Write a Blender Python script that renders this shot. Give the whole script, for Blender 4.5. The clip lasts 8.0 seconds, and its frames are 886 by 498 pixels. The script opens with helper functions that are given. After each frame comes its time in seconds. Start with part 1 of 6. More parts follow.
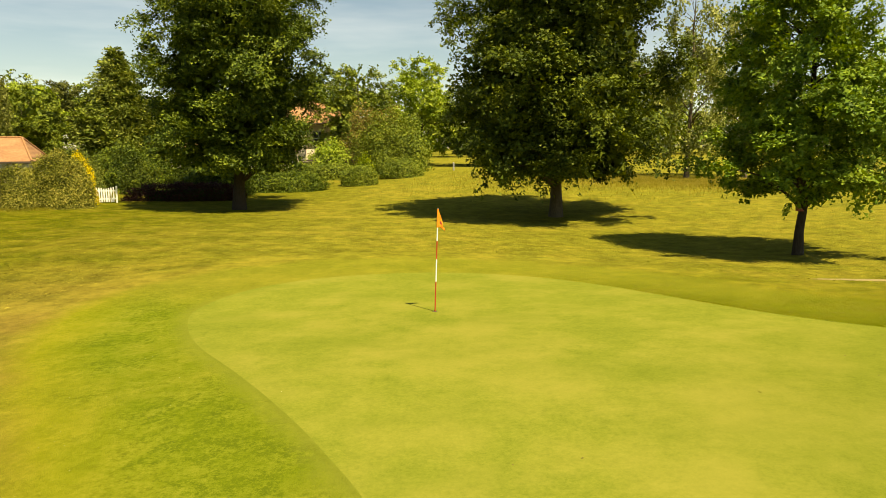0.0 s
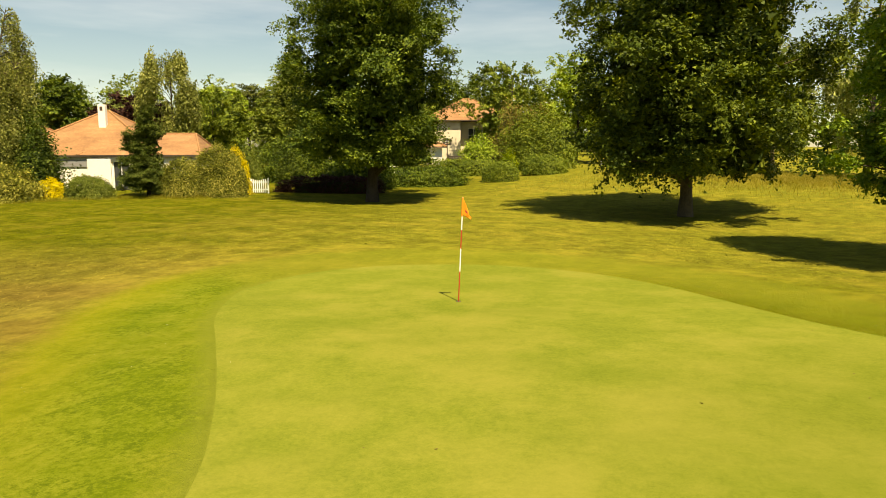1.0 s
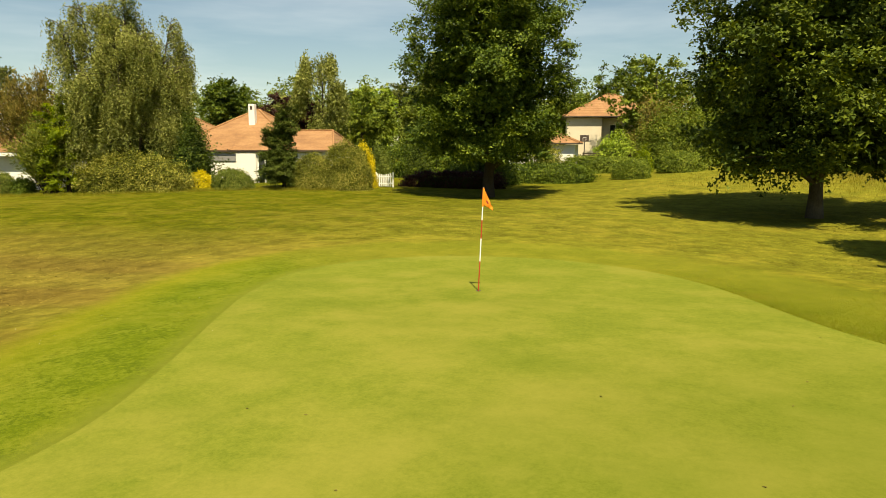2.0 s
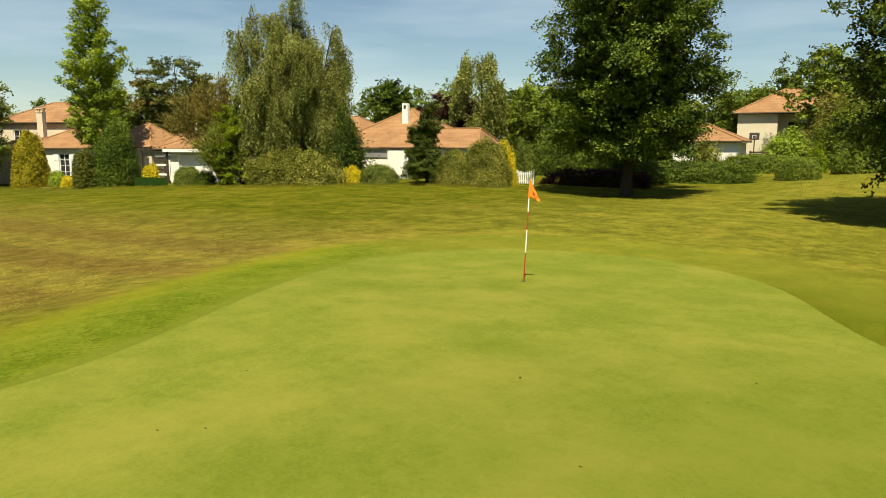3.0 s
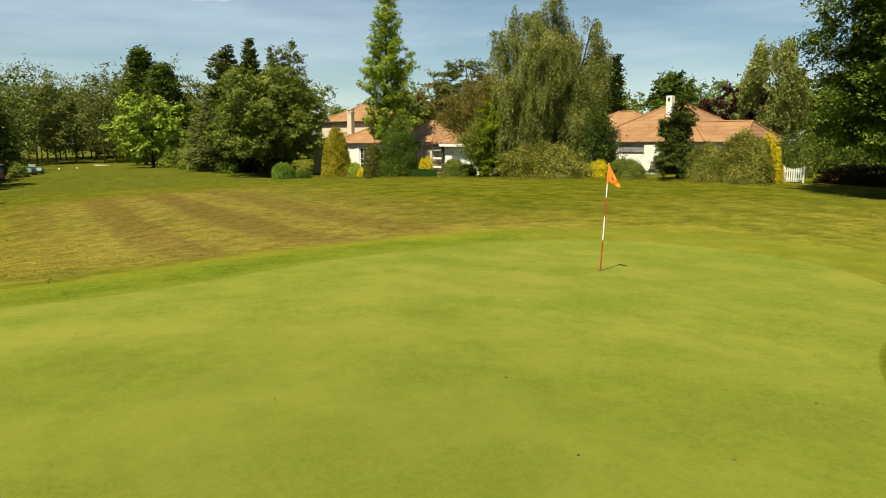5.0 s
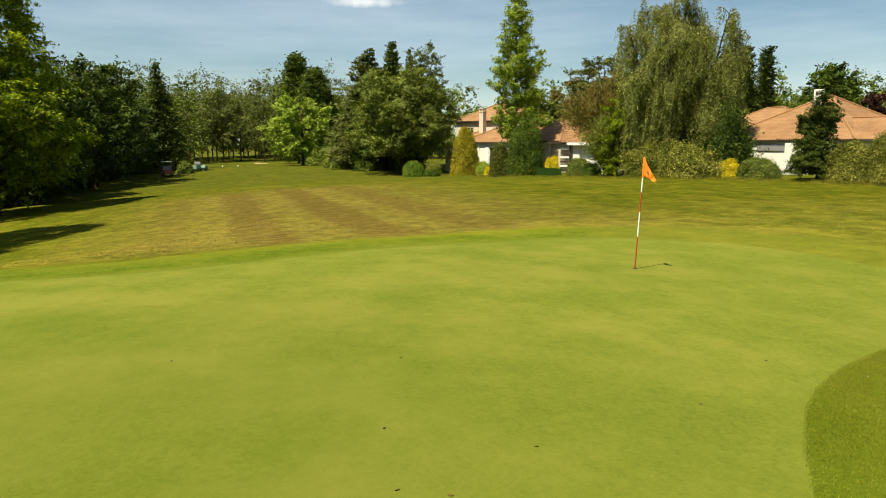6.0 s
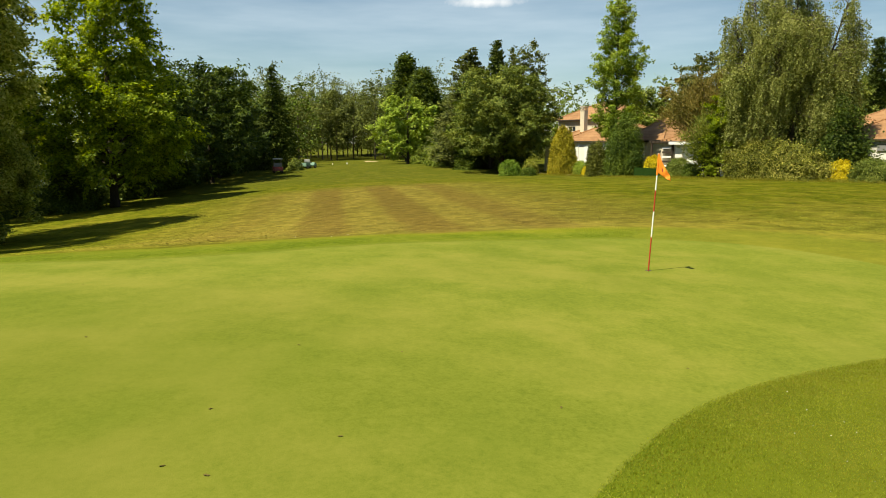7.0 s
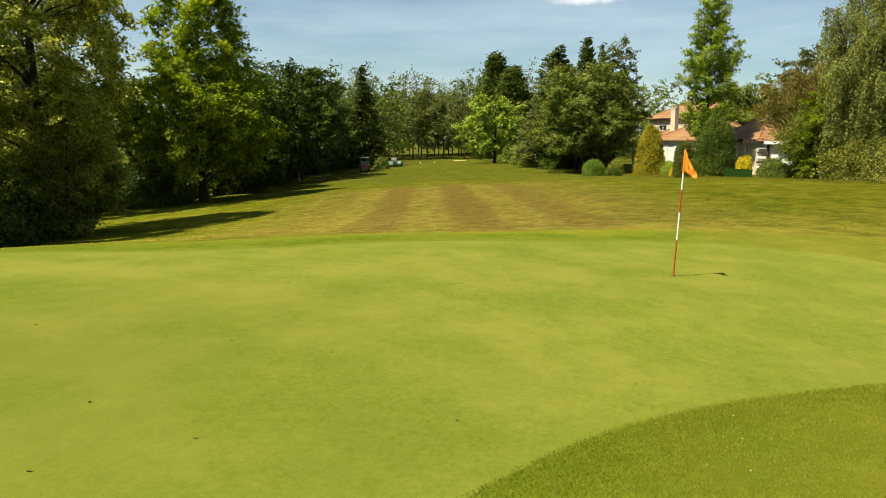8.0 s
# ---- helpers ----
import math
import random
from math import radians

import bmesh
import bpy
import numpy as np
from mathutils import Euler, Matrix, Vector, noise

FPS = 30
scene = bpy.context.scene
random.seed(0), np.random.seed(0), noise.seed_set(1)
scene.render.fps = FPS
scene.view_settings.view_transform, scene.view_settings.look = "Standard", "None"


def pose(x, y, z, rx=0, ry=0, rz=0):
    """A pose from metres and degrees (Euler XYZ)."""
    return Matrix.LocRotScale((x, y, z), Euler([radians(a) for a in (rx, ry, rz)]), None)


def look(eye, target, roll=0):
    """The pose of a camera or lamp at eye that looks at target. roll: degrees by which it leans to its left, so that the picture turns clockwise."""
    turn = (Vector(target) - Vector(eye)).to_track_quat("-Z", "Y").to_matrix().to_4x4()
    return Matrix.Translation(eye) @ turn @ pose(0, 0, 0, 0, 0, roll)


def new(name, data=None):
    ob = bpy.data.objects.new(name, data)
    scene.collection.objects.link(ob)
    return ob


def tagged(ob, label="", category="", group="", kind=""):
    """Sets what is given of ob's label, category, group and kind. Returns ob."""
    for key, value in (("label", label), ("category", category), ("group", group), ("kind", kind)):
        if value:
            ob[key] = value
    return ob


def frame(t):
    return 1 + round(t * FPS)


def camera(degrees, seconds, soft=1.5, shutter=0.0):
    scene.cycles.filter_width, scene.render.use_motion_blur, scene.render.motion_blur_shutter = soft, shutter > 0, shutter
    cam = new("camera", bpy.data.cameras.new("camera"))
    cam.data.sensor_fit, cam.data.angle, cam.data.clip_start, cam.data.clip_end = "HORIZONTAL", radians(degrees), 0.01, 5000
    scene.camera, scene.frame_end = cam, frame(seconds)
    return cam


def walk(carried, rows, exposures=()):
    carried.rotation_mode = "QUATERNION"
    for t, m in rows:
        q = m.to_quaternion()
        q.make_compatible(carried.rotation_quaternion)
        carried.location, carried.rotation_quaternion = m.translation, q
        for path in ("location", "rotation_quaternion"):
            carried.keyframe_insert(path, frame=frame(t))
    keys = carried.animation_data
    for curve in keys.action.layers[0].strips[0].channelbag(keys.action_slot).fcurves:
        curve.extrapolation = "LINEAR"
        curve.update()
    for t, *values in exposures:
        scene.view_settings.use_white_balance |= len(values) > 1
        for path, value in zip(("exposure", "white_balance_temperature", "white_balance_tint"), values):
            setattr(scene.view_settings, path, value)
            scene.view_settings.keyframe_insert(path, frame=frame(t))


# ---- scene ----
cam = camera(64.5, 8.0, soft=0.8)
PATH = [
    (0, (0.287, 0.525, 3.284), (0.236, 2.504, 3.0), -0.2),
    (0.5, (1.851, 0.855, 3.125), (1.547, 2.811, 2.841), -0.1),
    (1, (3.291, 1.131, 3.05), (2.75, 3.036, 2.764), -0.05),
    (2.3, (6.794, 2.264, 2.86), (5.712, 3.92, 2.568), 0.0),
    (2.5, (7.333, 2.489, 2.832), (6.164, 4.086, 2.54), 0.0),
    (3, (8.371, 3.132, 2.751), (7.016, 4.574, 2.458), 0.1),
    (3.5, (9.327, 3.962, 2.66), (7.81, 5.231, 2.366), 0.15),
    (4, (10.144, 4.773, 2.59), (8.505, 5.88, 2.294), 0.1),
    (4.5, (10.854, 5.751, 2.514), (9.101, 6.667, 2.218), 0.1),
    (4.7, (11.088, 6.134, 2.494), (9.3, 6.979, 2.196), 0.1),
    (5.8, (12.127, 8.469, 2.342), (10.191, 8.873, 2.044), 0.0),
    (6, (12.242, 8.928, 2.324), (10.292, 9.255, 2.025), 0.0),
    (6.5, (12.37, 10.068, 2.274), (10.399, 10.223, 1.975), 0.1),
    (7, (12.372, 10.973, 2.243), (10.394, 10.978, 1.942), 0.2),
    (7.5, (12.151, 11.751, 2.207), (10.179, 11.61, 1.906), 0.3),
    (8, (11.911, 12.423, 2.175), (9.952, 12.162, 1.872), 0.35),
]
EXPOSURES = [(0, 1.14, 8500, 9), (1, 1.08, 8400, 9), (2.5, 0.82, 7000, 5), (3.5, 0.76, 6700, 5), (6, 0.76, 6600, 4), (8, 0.87, 6600, 4)]
walk(cam, [(t, look(eye, target, roll)) for t, eye, target, roll in PATH], EXPOSURES)

# ---- light ----
SUN_FROM = Vector((0.31, -0.375, 0.875)).normalized()
world = bpy.data.worlds.new("sky")
scene.world = world
world.use_nodes = True


def build_sky():
    nt = world.node_tree
    nt.nodes.clear()
    out = nt.nodes.new("ShaderNodeOutputWorld")
    bg = nt.nodes.new("ShaderNodeBackground")
    sky = nt.nodes.new("ShaderNodeTexSky")
    sky.sky_type, sky.sun_disc = "NISHITA", False
    sky.sun_elevation = math.asin(SUN_FROM.z)
    sky.sun_rotation = math.atan2(SUN_FROM.x, SUN_FROM.y)
    sky.air_density, sky.dust_density, sky.ozone_density = 1.0, 0.25, 0.7
    # thin streaks of high cloud, stretched along the horizon
    co = nt.nodes.new("ShaderNodeTexCoord")
    mp = nt.nodes.new("ShaderNodeMapping")
    mp.inputs["Scale"].default_value = (1.3, 1.3, 9.0)
    mp.inputs["Rotation"].default_value = (0.05, 0.04, 0.3)
    nz = nt.nodes.new("ShaderNodeTexNoise")
    nz.inputs["Scale"].default_value, nz.inputs["Detail"].default_value, nz.inputs["Roughness"].default_value = 1.7, 5, 0.55
    ramp = nt.nodes.new("ShaderNodeValToRGB")
    ramp.color_ramp.elements[0].position, ramp.color_ramp.elements[1].position = 0.42, 0.80
    ramp.color_ramp.elements[1].color = (0.42, 0.42, 0.42, 1)
    mix = nt.nodes.new("ShaderNodeMixRGB")
    mix.inputs["Color2"].default_value = (9.5, 10.4, 11.4, 1)
    nt.links.new(co.outputs["Generated"], mp.inputs["Vector"])
    nt.links.new(mp.outputs["Vector"], nz.inputs["Vector"])
    nt.links.new(nz.outputs["Fac"], ramp.inputs["Fac"])
    nt.links.new(ramp.outputs["Color"], mix.inputs["Fac"])
    clear = nt.nodes.new("ShaderNodeMixRGB")
    clear.blend_type = "MULTIPLY"
    clear.inputs["Fac"].default_value = 1.0
    clear.inputs["Color2"].default_value = (0.95, 1.0, 1.0, 1)
    nt.links.new(sky.outputs["Color"], clear.inputs["Color1"])
    nt.links.new(clear.outputs["Color"], mix.inputs["Color1"])
    # one small bright cumulus in the west
    gap = nt.nodes.new("ShaderNodeVectorMath")
    gap.operation = "SUBTRACT"
    gap.inputs[1].default_value = Vector((-0.981, 0.057, 0.186)).normalized()
    nt.links.new(co.outputs["Generated"], gap.inputs[0])
    flat = nt.nodes.new("ShaderNodeVectorMath")
    flat.operation = "MULTIPLY"
    flat.inputs[1].default_value = (1.0, 1.0, 7.0)
    nt.links.new(gap.outputs["Vector"], flat.inputs[0])
    size = nt.nodes.new("ShaderNodeVectorMath")
    size.operation = "LENGTH"
    nt.links.new(flat.outputs["Vector"], size.inputs[0])
    puff = nt.nodes.new("ShaderNodeTexNoise")
    puff.inputs["Scale"].default_value, puff.inputs["Detail"].default_value = 60.0, 4
    nt.links.new(co.outputs["Generated"], puff.inputs["Vector"])
    edge = nt.nodes.new("ShaderNodeMath")
    edge.operation = "MULTIPLY_ADD"
    edge.inputs[1].default_value = 0.06
    nt.links.new(puff.outputs["Fac"], edge.inputs[0])
    nt.links.new(size.outputs["Value"], edge.inputs[2])
    lit = nt.nodes.new("ShaderNodeMapRange")
    lit.inputs["From Min"].default_value, lit.inputs["From Max"].default_value = 0.085, 0.04
    lit.inputs["To Max"].default_value = 0.62
    nt.links.new(edge.outputs[0], lit.inputs["Value"])
    white = nt.nodes.new("ShaderNodeMixRGB")
    white.inputs["Color2"].default_value = (13.5, 12.8, 12.6, 1)
    nt.links.new(lit.outputs[0], white.inputs["Fac"])
    nt.links.new(mix.outputs["Color"], white.inputs["Color1"])
    nt.links.new(white.outputs["Color"], bg.inputs["Color"])
    bg.inputs["Strength"].default_value = 0.056
    nt.links.new(bg.outputs["Background"], out.inputs["Surface"])


build_sky()
sun = new("sun", bpy.data.lights.new("sun", "SUN"))
sun.data.energy, sun.data.angle, sun.data.color = 5.15, radians(0.53), (1.0, 0.90, 0.70)
sun.matrix_world = look(SUN_FROM * 60, (0, 0, 0))

# ---- materials ----


def material(name):
    m = bpy.data.materials.new(name)
    m.use_nodes = True
    nt = m.node_tree
    return m, nt, nt.nodes["Principled BSDF"]


def node(nt, kind, **values):
    n = nt.nodes.new("ShaderNode" + kind)
    for key, value in values.items():
        n.inputs[key.replace("_", " ")].default_value = value
    return n


def ramp_node(nt, stops):
    r = nt.nodes.new("ShaderNodeValToRGB")
    while len(r.color_ramp.elements) < len(stops):
        r.color_ramp.elements.new(0.5)
    for e, (p, c) in zip(r.color_ramp.elements, stops):
        e.position, e.color = p, (*c, 1)
    return r


def object_noise(nt, scale, detail=3, rough=0.55, stretch=None):
    co = nt.nodes.new("ShaderNodeTexCoord")
    n = node(nt, "TexNoise", Scale=scale, Detail=detail, Roughness=rough)
    if stretch:
        mp = node(nt, "Mapping", Scale=stretch)
        nt.links.new(co.outputs["Object"], mp.inputs["Vector"])
        nt.links.new(mp.outputs["Vector"], n.inputs["Vector"])
    else:
        nt.links.new(co.outputs["Object"], n.inputs["Vector"])
    return n


def add_bump(nt, bsdf, height, strength, distance):
    b = node(nt, "Bump", Strength=strength, Distance=distance)
    nt.links.new(height, b.inputs["Height"])
    nt.links.new(b.outputs["Normal"], bsdf.inputs["Normal"])


def leaf_material(name, dark, mid, light, glow=0.17, gloss=0.12):
    """Leaves: a random tint a leaf, broader patches, light through the blade."""
    m, nt, bsdf = material(name)
    geo = nt.nodes.new("ShaderNodeNewGeometry")
    big = object_noise(nt, 0.55, 2)
    mixf = node(nt, "Math")
    mixf.operation = "MULTIPLY_ADD"
    mixf.inputs[1].default_value = 0.6
    add = node(nt, "Math")
    add.operation = "MULTIPLY_ADD"
    add.inputs[1].default_value, add.inputs[2].default_value = 0.9, -0.25
    nt.links.new(big.outputs["Fac"], add.inputs[0])
    nt.links.new(geo.outputs["Random Per Island"], mixf.inputs[0])
    nt.links.new(add.outputs[0], mixf.inputs[2])
    r = ramp_node(nt, [(0.1, dark), (0.5, mid), (0.95, light)])
    nt.links.new(mixf.outputs[0], r.inputs["Fac"])
    nt.links.new(r.outputs["Color"], bsdf.inputs["Base Color"])
    bsdf.inputs["Roughness"].default_value = 0.55
    bsdf.inputs["Specular IOR Level"].default_value = gloss
    tr = nt.nodes.new("ShaderNodeBsdfTranslucent")
    warm = node(nt, "HueSaturation", Hue=0.485, Saturation=1.1, Value=1.2)
    nt.links.new(r.outputs["Color"], warm.inputs["Color"])
    nt.links.new(warm.outputs["Color"], tr.inputs["Color"])
    mx = node(nt, "MixShader", Fac=glow)
    nt.links.new(bsdf.outputs[0], mx.inputs[1])
    nt.links.new(tr.outputs[0], mx.inputs[2])
    nt.links.new(mx.outputs[0], nt.nodes["Material Output"].inputs["Surface"])
    return m


def plain_material(name, a, b, rough=0.7, scale=2.0, fine=30.0, bump=0.15, depth=0.01, metal=0.0, stretch=None):
    """A painted or raw surface with patches at two scales and a fine relief."""
    m, nt, bsdf = material(name)
    big, small = object_noise(nt, scale, 4, 0.6, stretch), object_noise(nt, fine, 3, 0.6, stretch)
    blend = node(nt, "Math")
    blend.operation = "MULTIPLY_ADD"
    blend.inputs[1].default_value = 0.45
    half = node(nt, "Math")
    half.operation = "MULTIPLY"
    half.inputs[1].default_value = 0.55
    nt.links.new(big.outputs["Fac"], half.inputs[0])
    nt.links.new(small.outputs["Fac"], blend.inputs[0])
    nt.links.new(half.outputs[0], blend.inputs[2])
    r = ramp_node(nt, [(0.3, a), (0.7, b)])
    nt.links.new(blend.outputs[0], r.inputs["Fac"])
    nt.links.new(r.outputs["Color"], bsdf.inputs["Base Color"])
    bsdf.inputs["Roughness"].default_value, bsdf.inputs["Metallic"].default_value = rough, metal
    bsdf.inputs["Specular IOR Level"].default_value = 0.15 if rough > 0.8 else 0.5
    add_bump(nt, bsdf, small.outputs["Fac"], bump, depth)
    return m


def mask_between(nt, value, lo, hi, soft):
    """1 where value lies between lo and hi, with soft ends."""
    a = node(nt, "MapRange", From_Min=lo - soft, From_Max=lo + soft)
    b = node(nt, "MapRange", From_Min=hi + soft, From_Max=hi - soft)
    mul = node(nt, "Math")
    mul.operation = "MULTIPLY"
    nt.links.new(value, a.inputs["Value"])
    nt.links.new(value, b.inputs["Value"])
    nt.links.new(a.outputs[0], mul.inputs[0])
    nt.links.new(b.outputs[0], mul.inputs[1])
    return mul.outputs[0]


def mix_colour(nt, fac, a, b, mode="MIX"):
    mx = nt.nodes.new("ShaderNodeMixRGB")
    mx.blend_type = mode
    for sock, v in ((mx.inputs["Fac"], fac), (mx.inputs["Color1"], a), (mx.inputs["Color2"], b)):
        if isinstance(v, (int, float)):
            sock.default_value = v
        elif isinstance(v, tuple):
            sock.default_value = (*v, 1)
        else:
            nt.links.new(v, sock)
    return mx.outputs["Color"]


def maths(nt, op, a, b=None, c=None):
    n = nt.nodes.new("ShaderNodeMath")
    n.operation = op
    for sock, v in zip(n.inputs, (a, b, c)):
        if v is None:
            continue
        if isinstance(v, (int, float)):
            sock.default_value = v
        else:
            nt.links.new(v, sock)
    return n.outputs[0]


def turf(nt, low, mid, high, dry, dry_amount, fine=60.0, span=0.09):
    """Colour and relief of a mown sward: broad patches, tufts and blades."""
    wide = object_noise(nt, 0.13, 3, 0.5)
    patch = object_noise(nt, 0.6, 4, 0.62)
    tuft = object_noise(nt, 4.5, 6, 0.75)
    blade = object_noise(nt, fine, 3, 0.7)
    speck = object_noise(nt, fine * 0.22, 4, 0.8)
    v = maths(nt, "MULTIPLY_ADD", tuft.outputs["Fac"], 0.26, maths(nt, "MULTIPLY_ADD", patch.outputs["Fac"], 0.22, maths(nt, "MULTIPLY_ADD", speck.outputs["Fac"], 0.34, maths(nt, "MULTIPLY", blade.outputs["Fac"], 0.2))))
    r = ramp_node(nt, [(0.51 - span, low), (0.51, mid), (0.51 + span, high)])
    nt.links.new(v, r.inputs["Fac"])
    d = maths(nt, "MULTIPLY_ADD", patch.outputs["Fac"], 0.55, maths(nt, "MULTIPLY", wide.outputs["Fac"], 0.45))
    dm = node(nt, "MapRange", From_Min=0.46, From_Max=0.6, To_Max=dry_amount)
    nt.links.new(d, dm.inputs["Value"])
    colour = mix_colour(nt, dm.outputs[0], r.outputs["Color"], dry)
    return colour, maths(nt, "MULTIPLY_ADD", tuft.outputs["Fac"], 0.5, blade.outputs["Fac"]), patch.outputs["Fac"], tuft.outputs["Fac"]


def meadow(nt):
    """The open course: dry rough, and the striped apron mown between green and fairway."""
    colour, relief, patch, tuft = turf(nt, (0.072, 0.086, 0.005), (0.108, 0.118, 0.0065), (0.150, 0.152, 0.010), (0.20, 0.17, 0.02), 0.5, span=0.06)
    mottle = object_noise(nt, 1.7, 6, 0.7)
    shade = node(nt, "MapRange", From_Min=0.36, From_Max=0.64, To_Min=0.72, To_Max=1.2)
    nt.links.new(mottle.outputs["Fac"], shade.inputs["Value"])
    co = nt.nodes.new("ShaderNodeTexCoord")
    sep = nt.nodes.new("ShaderNodeSeparateXYZ")
    nt.links.new(co.outputs["Object"], sep.inputs[0])
    x, y = sep.outputs["X"], sep.outputs["Y"]
    s = maths(nt, "MULTIPLY_ADD", x, -0.155, maths(nt, "MULTIPLY_ADD", patch, 0.9, y))
    wave_ = maths(nt, "SINE", maths(nt, "MULTIPLY", maths(nt, "SUBTRACT", s, 8.2), 2 * math.pi / 3.65))
    lines = maths(nt, "MULTIPLY_ADD", maths(nt, "MINIMUM", maths(nt, "MAXIMUM", maths(nt, "MULTIPLY", wave_, 2.2), -1.0), 1.0), 0.5, 0.5)
    zone = maths(nt, "MULTIPLY", mask_between(nt, x, -40, -5.5, 4.0), mask_between(nt, s, 4.0, 20.0, 4.0))
    parched = maths(nt, "MULTIPLY", zone, maths(nt, "MULTIPLY_ADD", tuft, 0.6, 0.3))
    colour = mix_colour(nt, maths(nt, "MULTIPLY", parched, 0.85), colour, (0.25, 0.180, 0.044))
    fade = mask_between(nt, s, 6.0, 18.0, 4.0)
    colour = mix_colour(nt, maths(nt, "MULTIPLY", maths(nt, "MULTIPLY", zone, fade), maths(nt, "MULTIPLY", lines, maths(nt, "MULTIPLY_ADD", patch, 0.7, 0.3))), colour, (0.128, 0.086, 0.019))
    # lighter, drier sward on the side of the lawn trees
    north = node(nt, "MapRange", From_Min=16.0, From_Max=26.0)
    nt.links.new(maths(nt, "MULTIPLY_ADD", patch, 6.0, y), north.inputs["Value"])
    colour = mix_colour(nt, maths(nt, "MULTIPLY", maths(nt, "MULTIPLY", north.outputs[0], mask_between(nt, x, -12, 60, 6.0)), 0.3), colour, (0.24, 0.215, 0.038))
    far = node(nt, "MapRange", From_Min=-40.0, From_Max=-62.0)
    nt.links.new(x, far.inputs["Value"])
    colour = mix_colour(nt, maths(nt, "MULTIPLY", far.outputs[0], 0.55), colour, (0.08, 0.092, 0.012))
    # value falls to 0.82 towards the gardens
    garden_tone = node(nt, "MapRange", From_Min=-3.0, From_Max=-13.0, To_Min=1.0, To_Max=0.82)
    nt.links.new(maths(nt, "ADD", maths(nt, "MAXIMUM", maths(nt, "SUBTRACT", 17.0, y), 0.0), maths(nt, "MULTIPLY_ADD", patch, 8.0, maths(nt, "SUBTRACT", x, 4.0))), garden_tone.inputs["Value"])
    hs = nt.nodes.new("ShaderNodeHueSaturation")
    nt.links.new(maths(nt, "MULTIPLY", shade.outputs[0], garden_tone.outputs[0]), hs.inputs["Value"])
    nt.links.new(colour, hs.inputs["Color"])
    return hs.outputs["Color"], relief


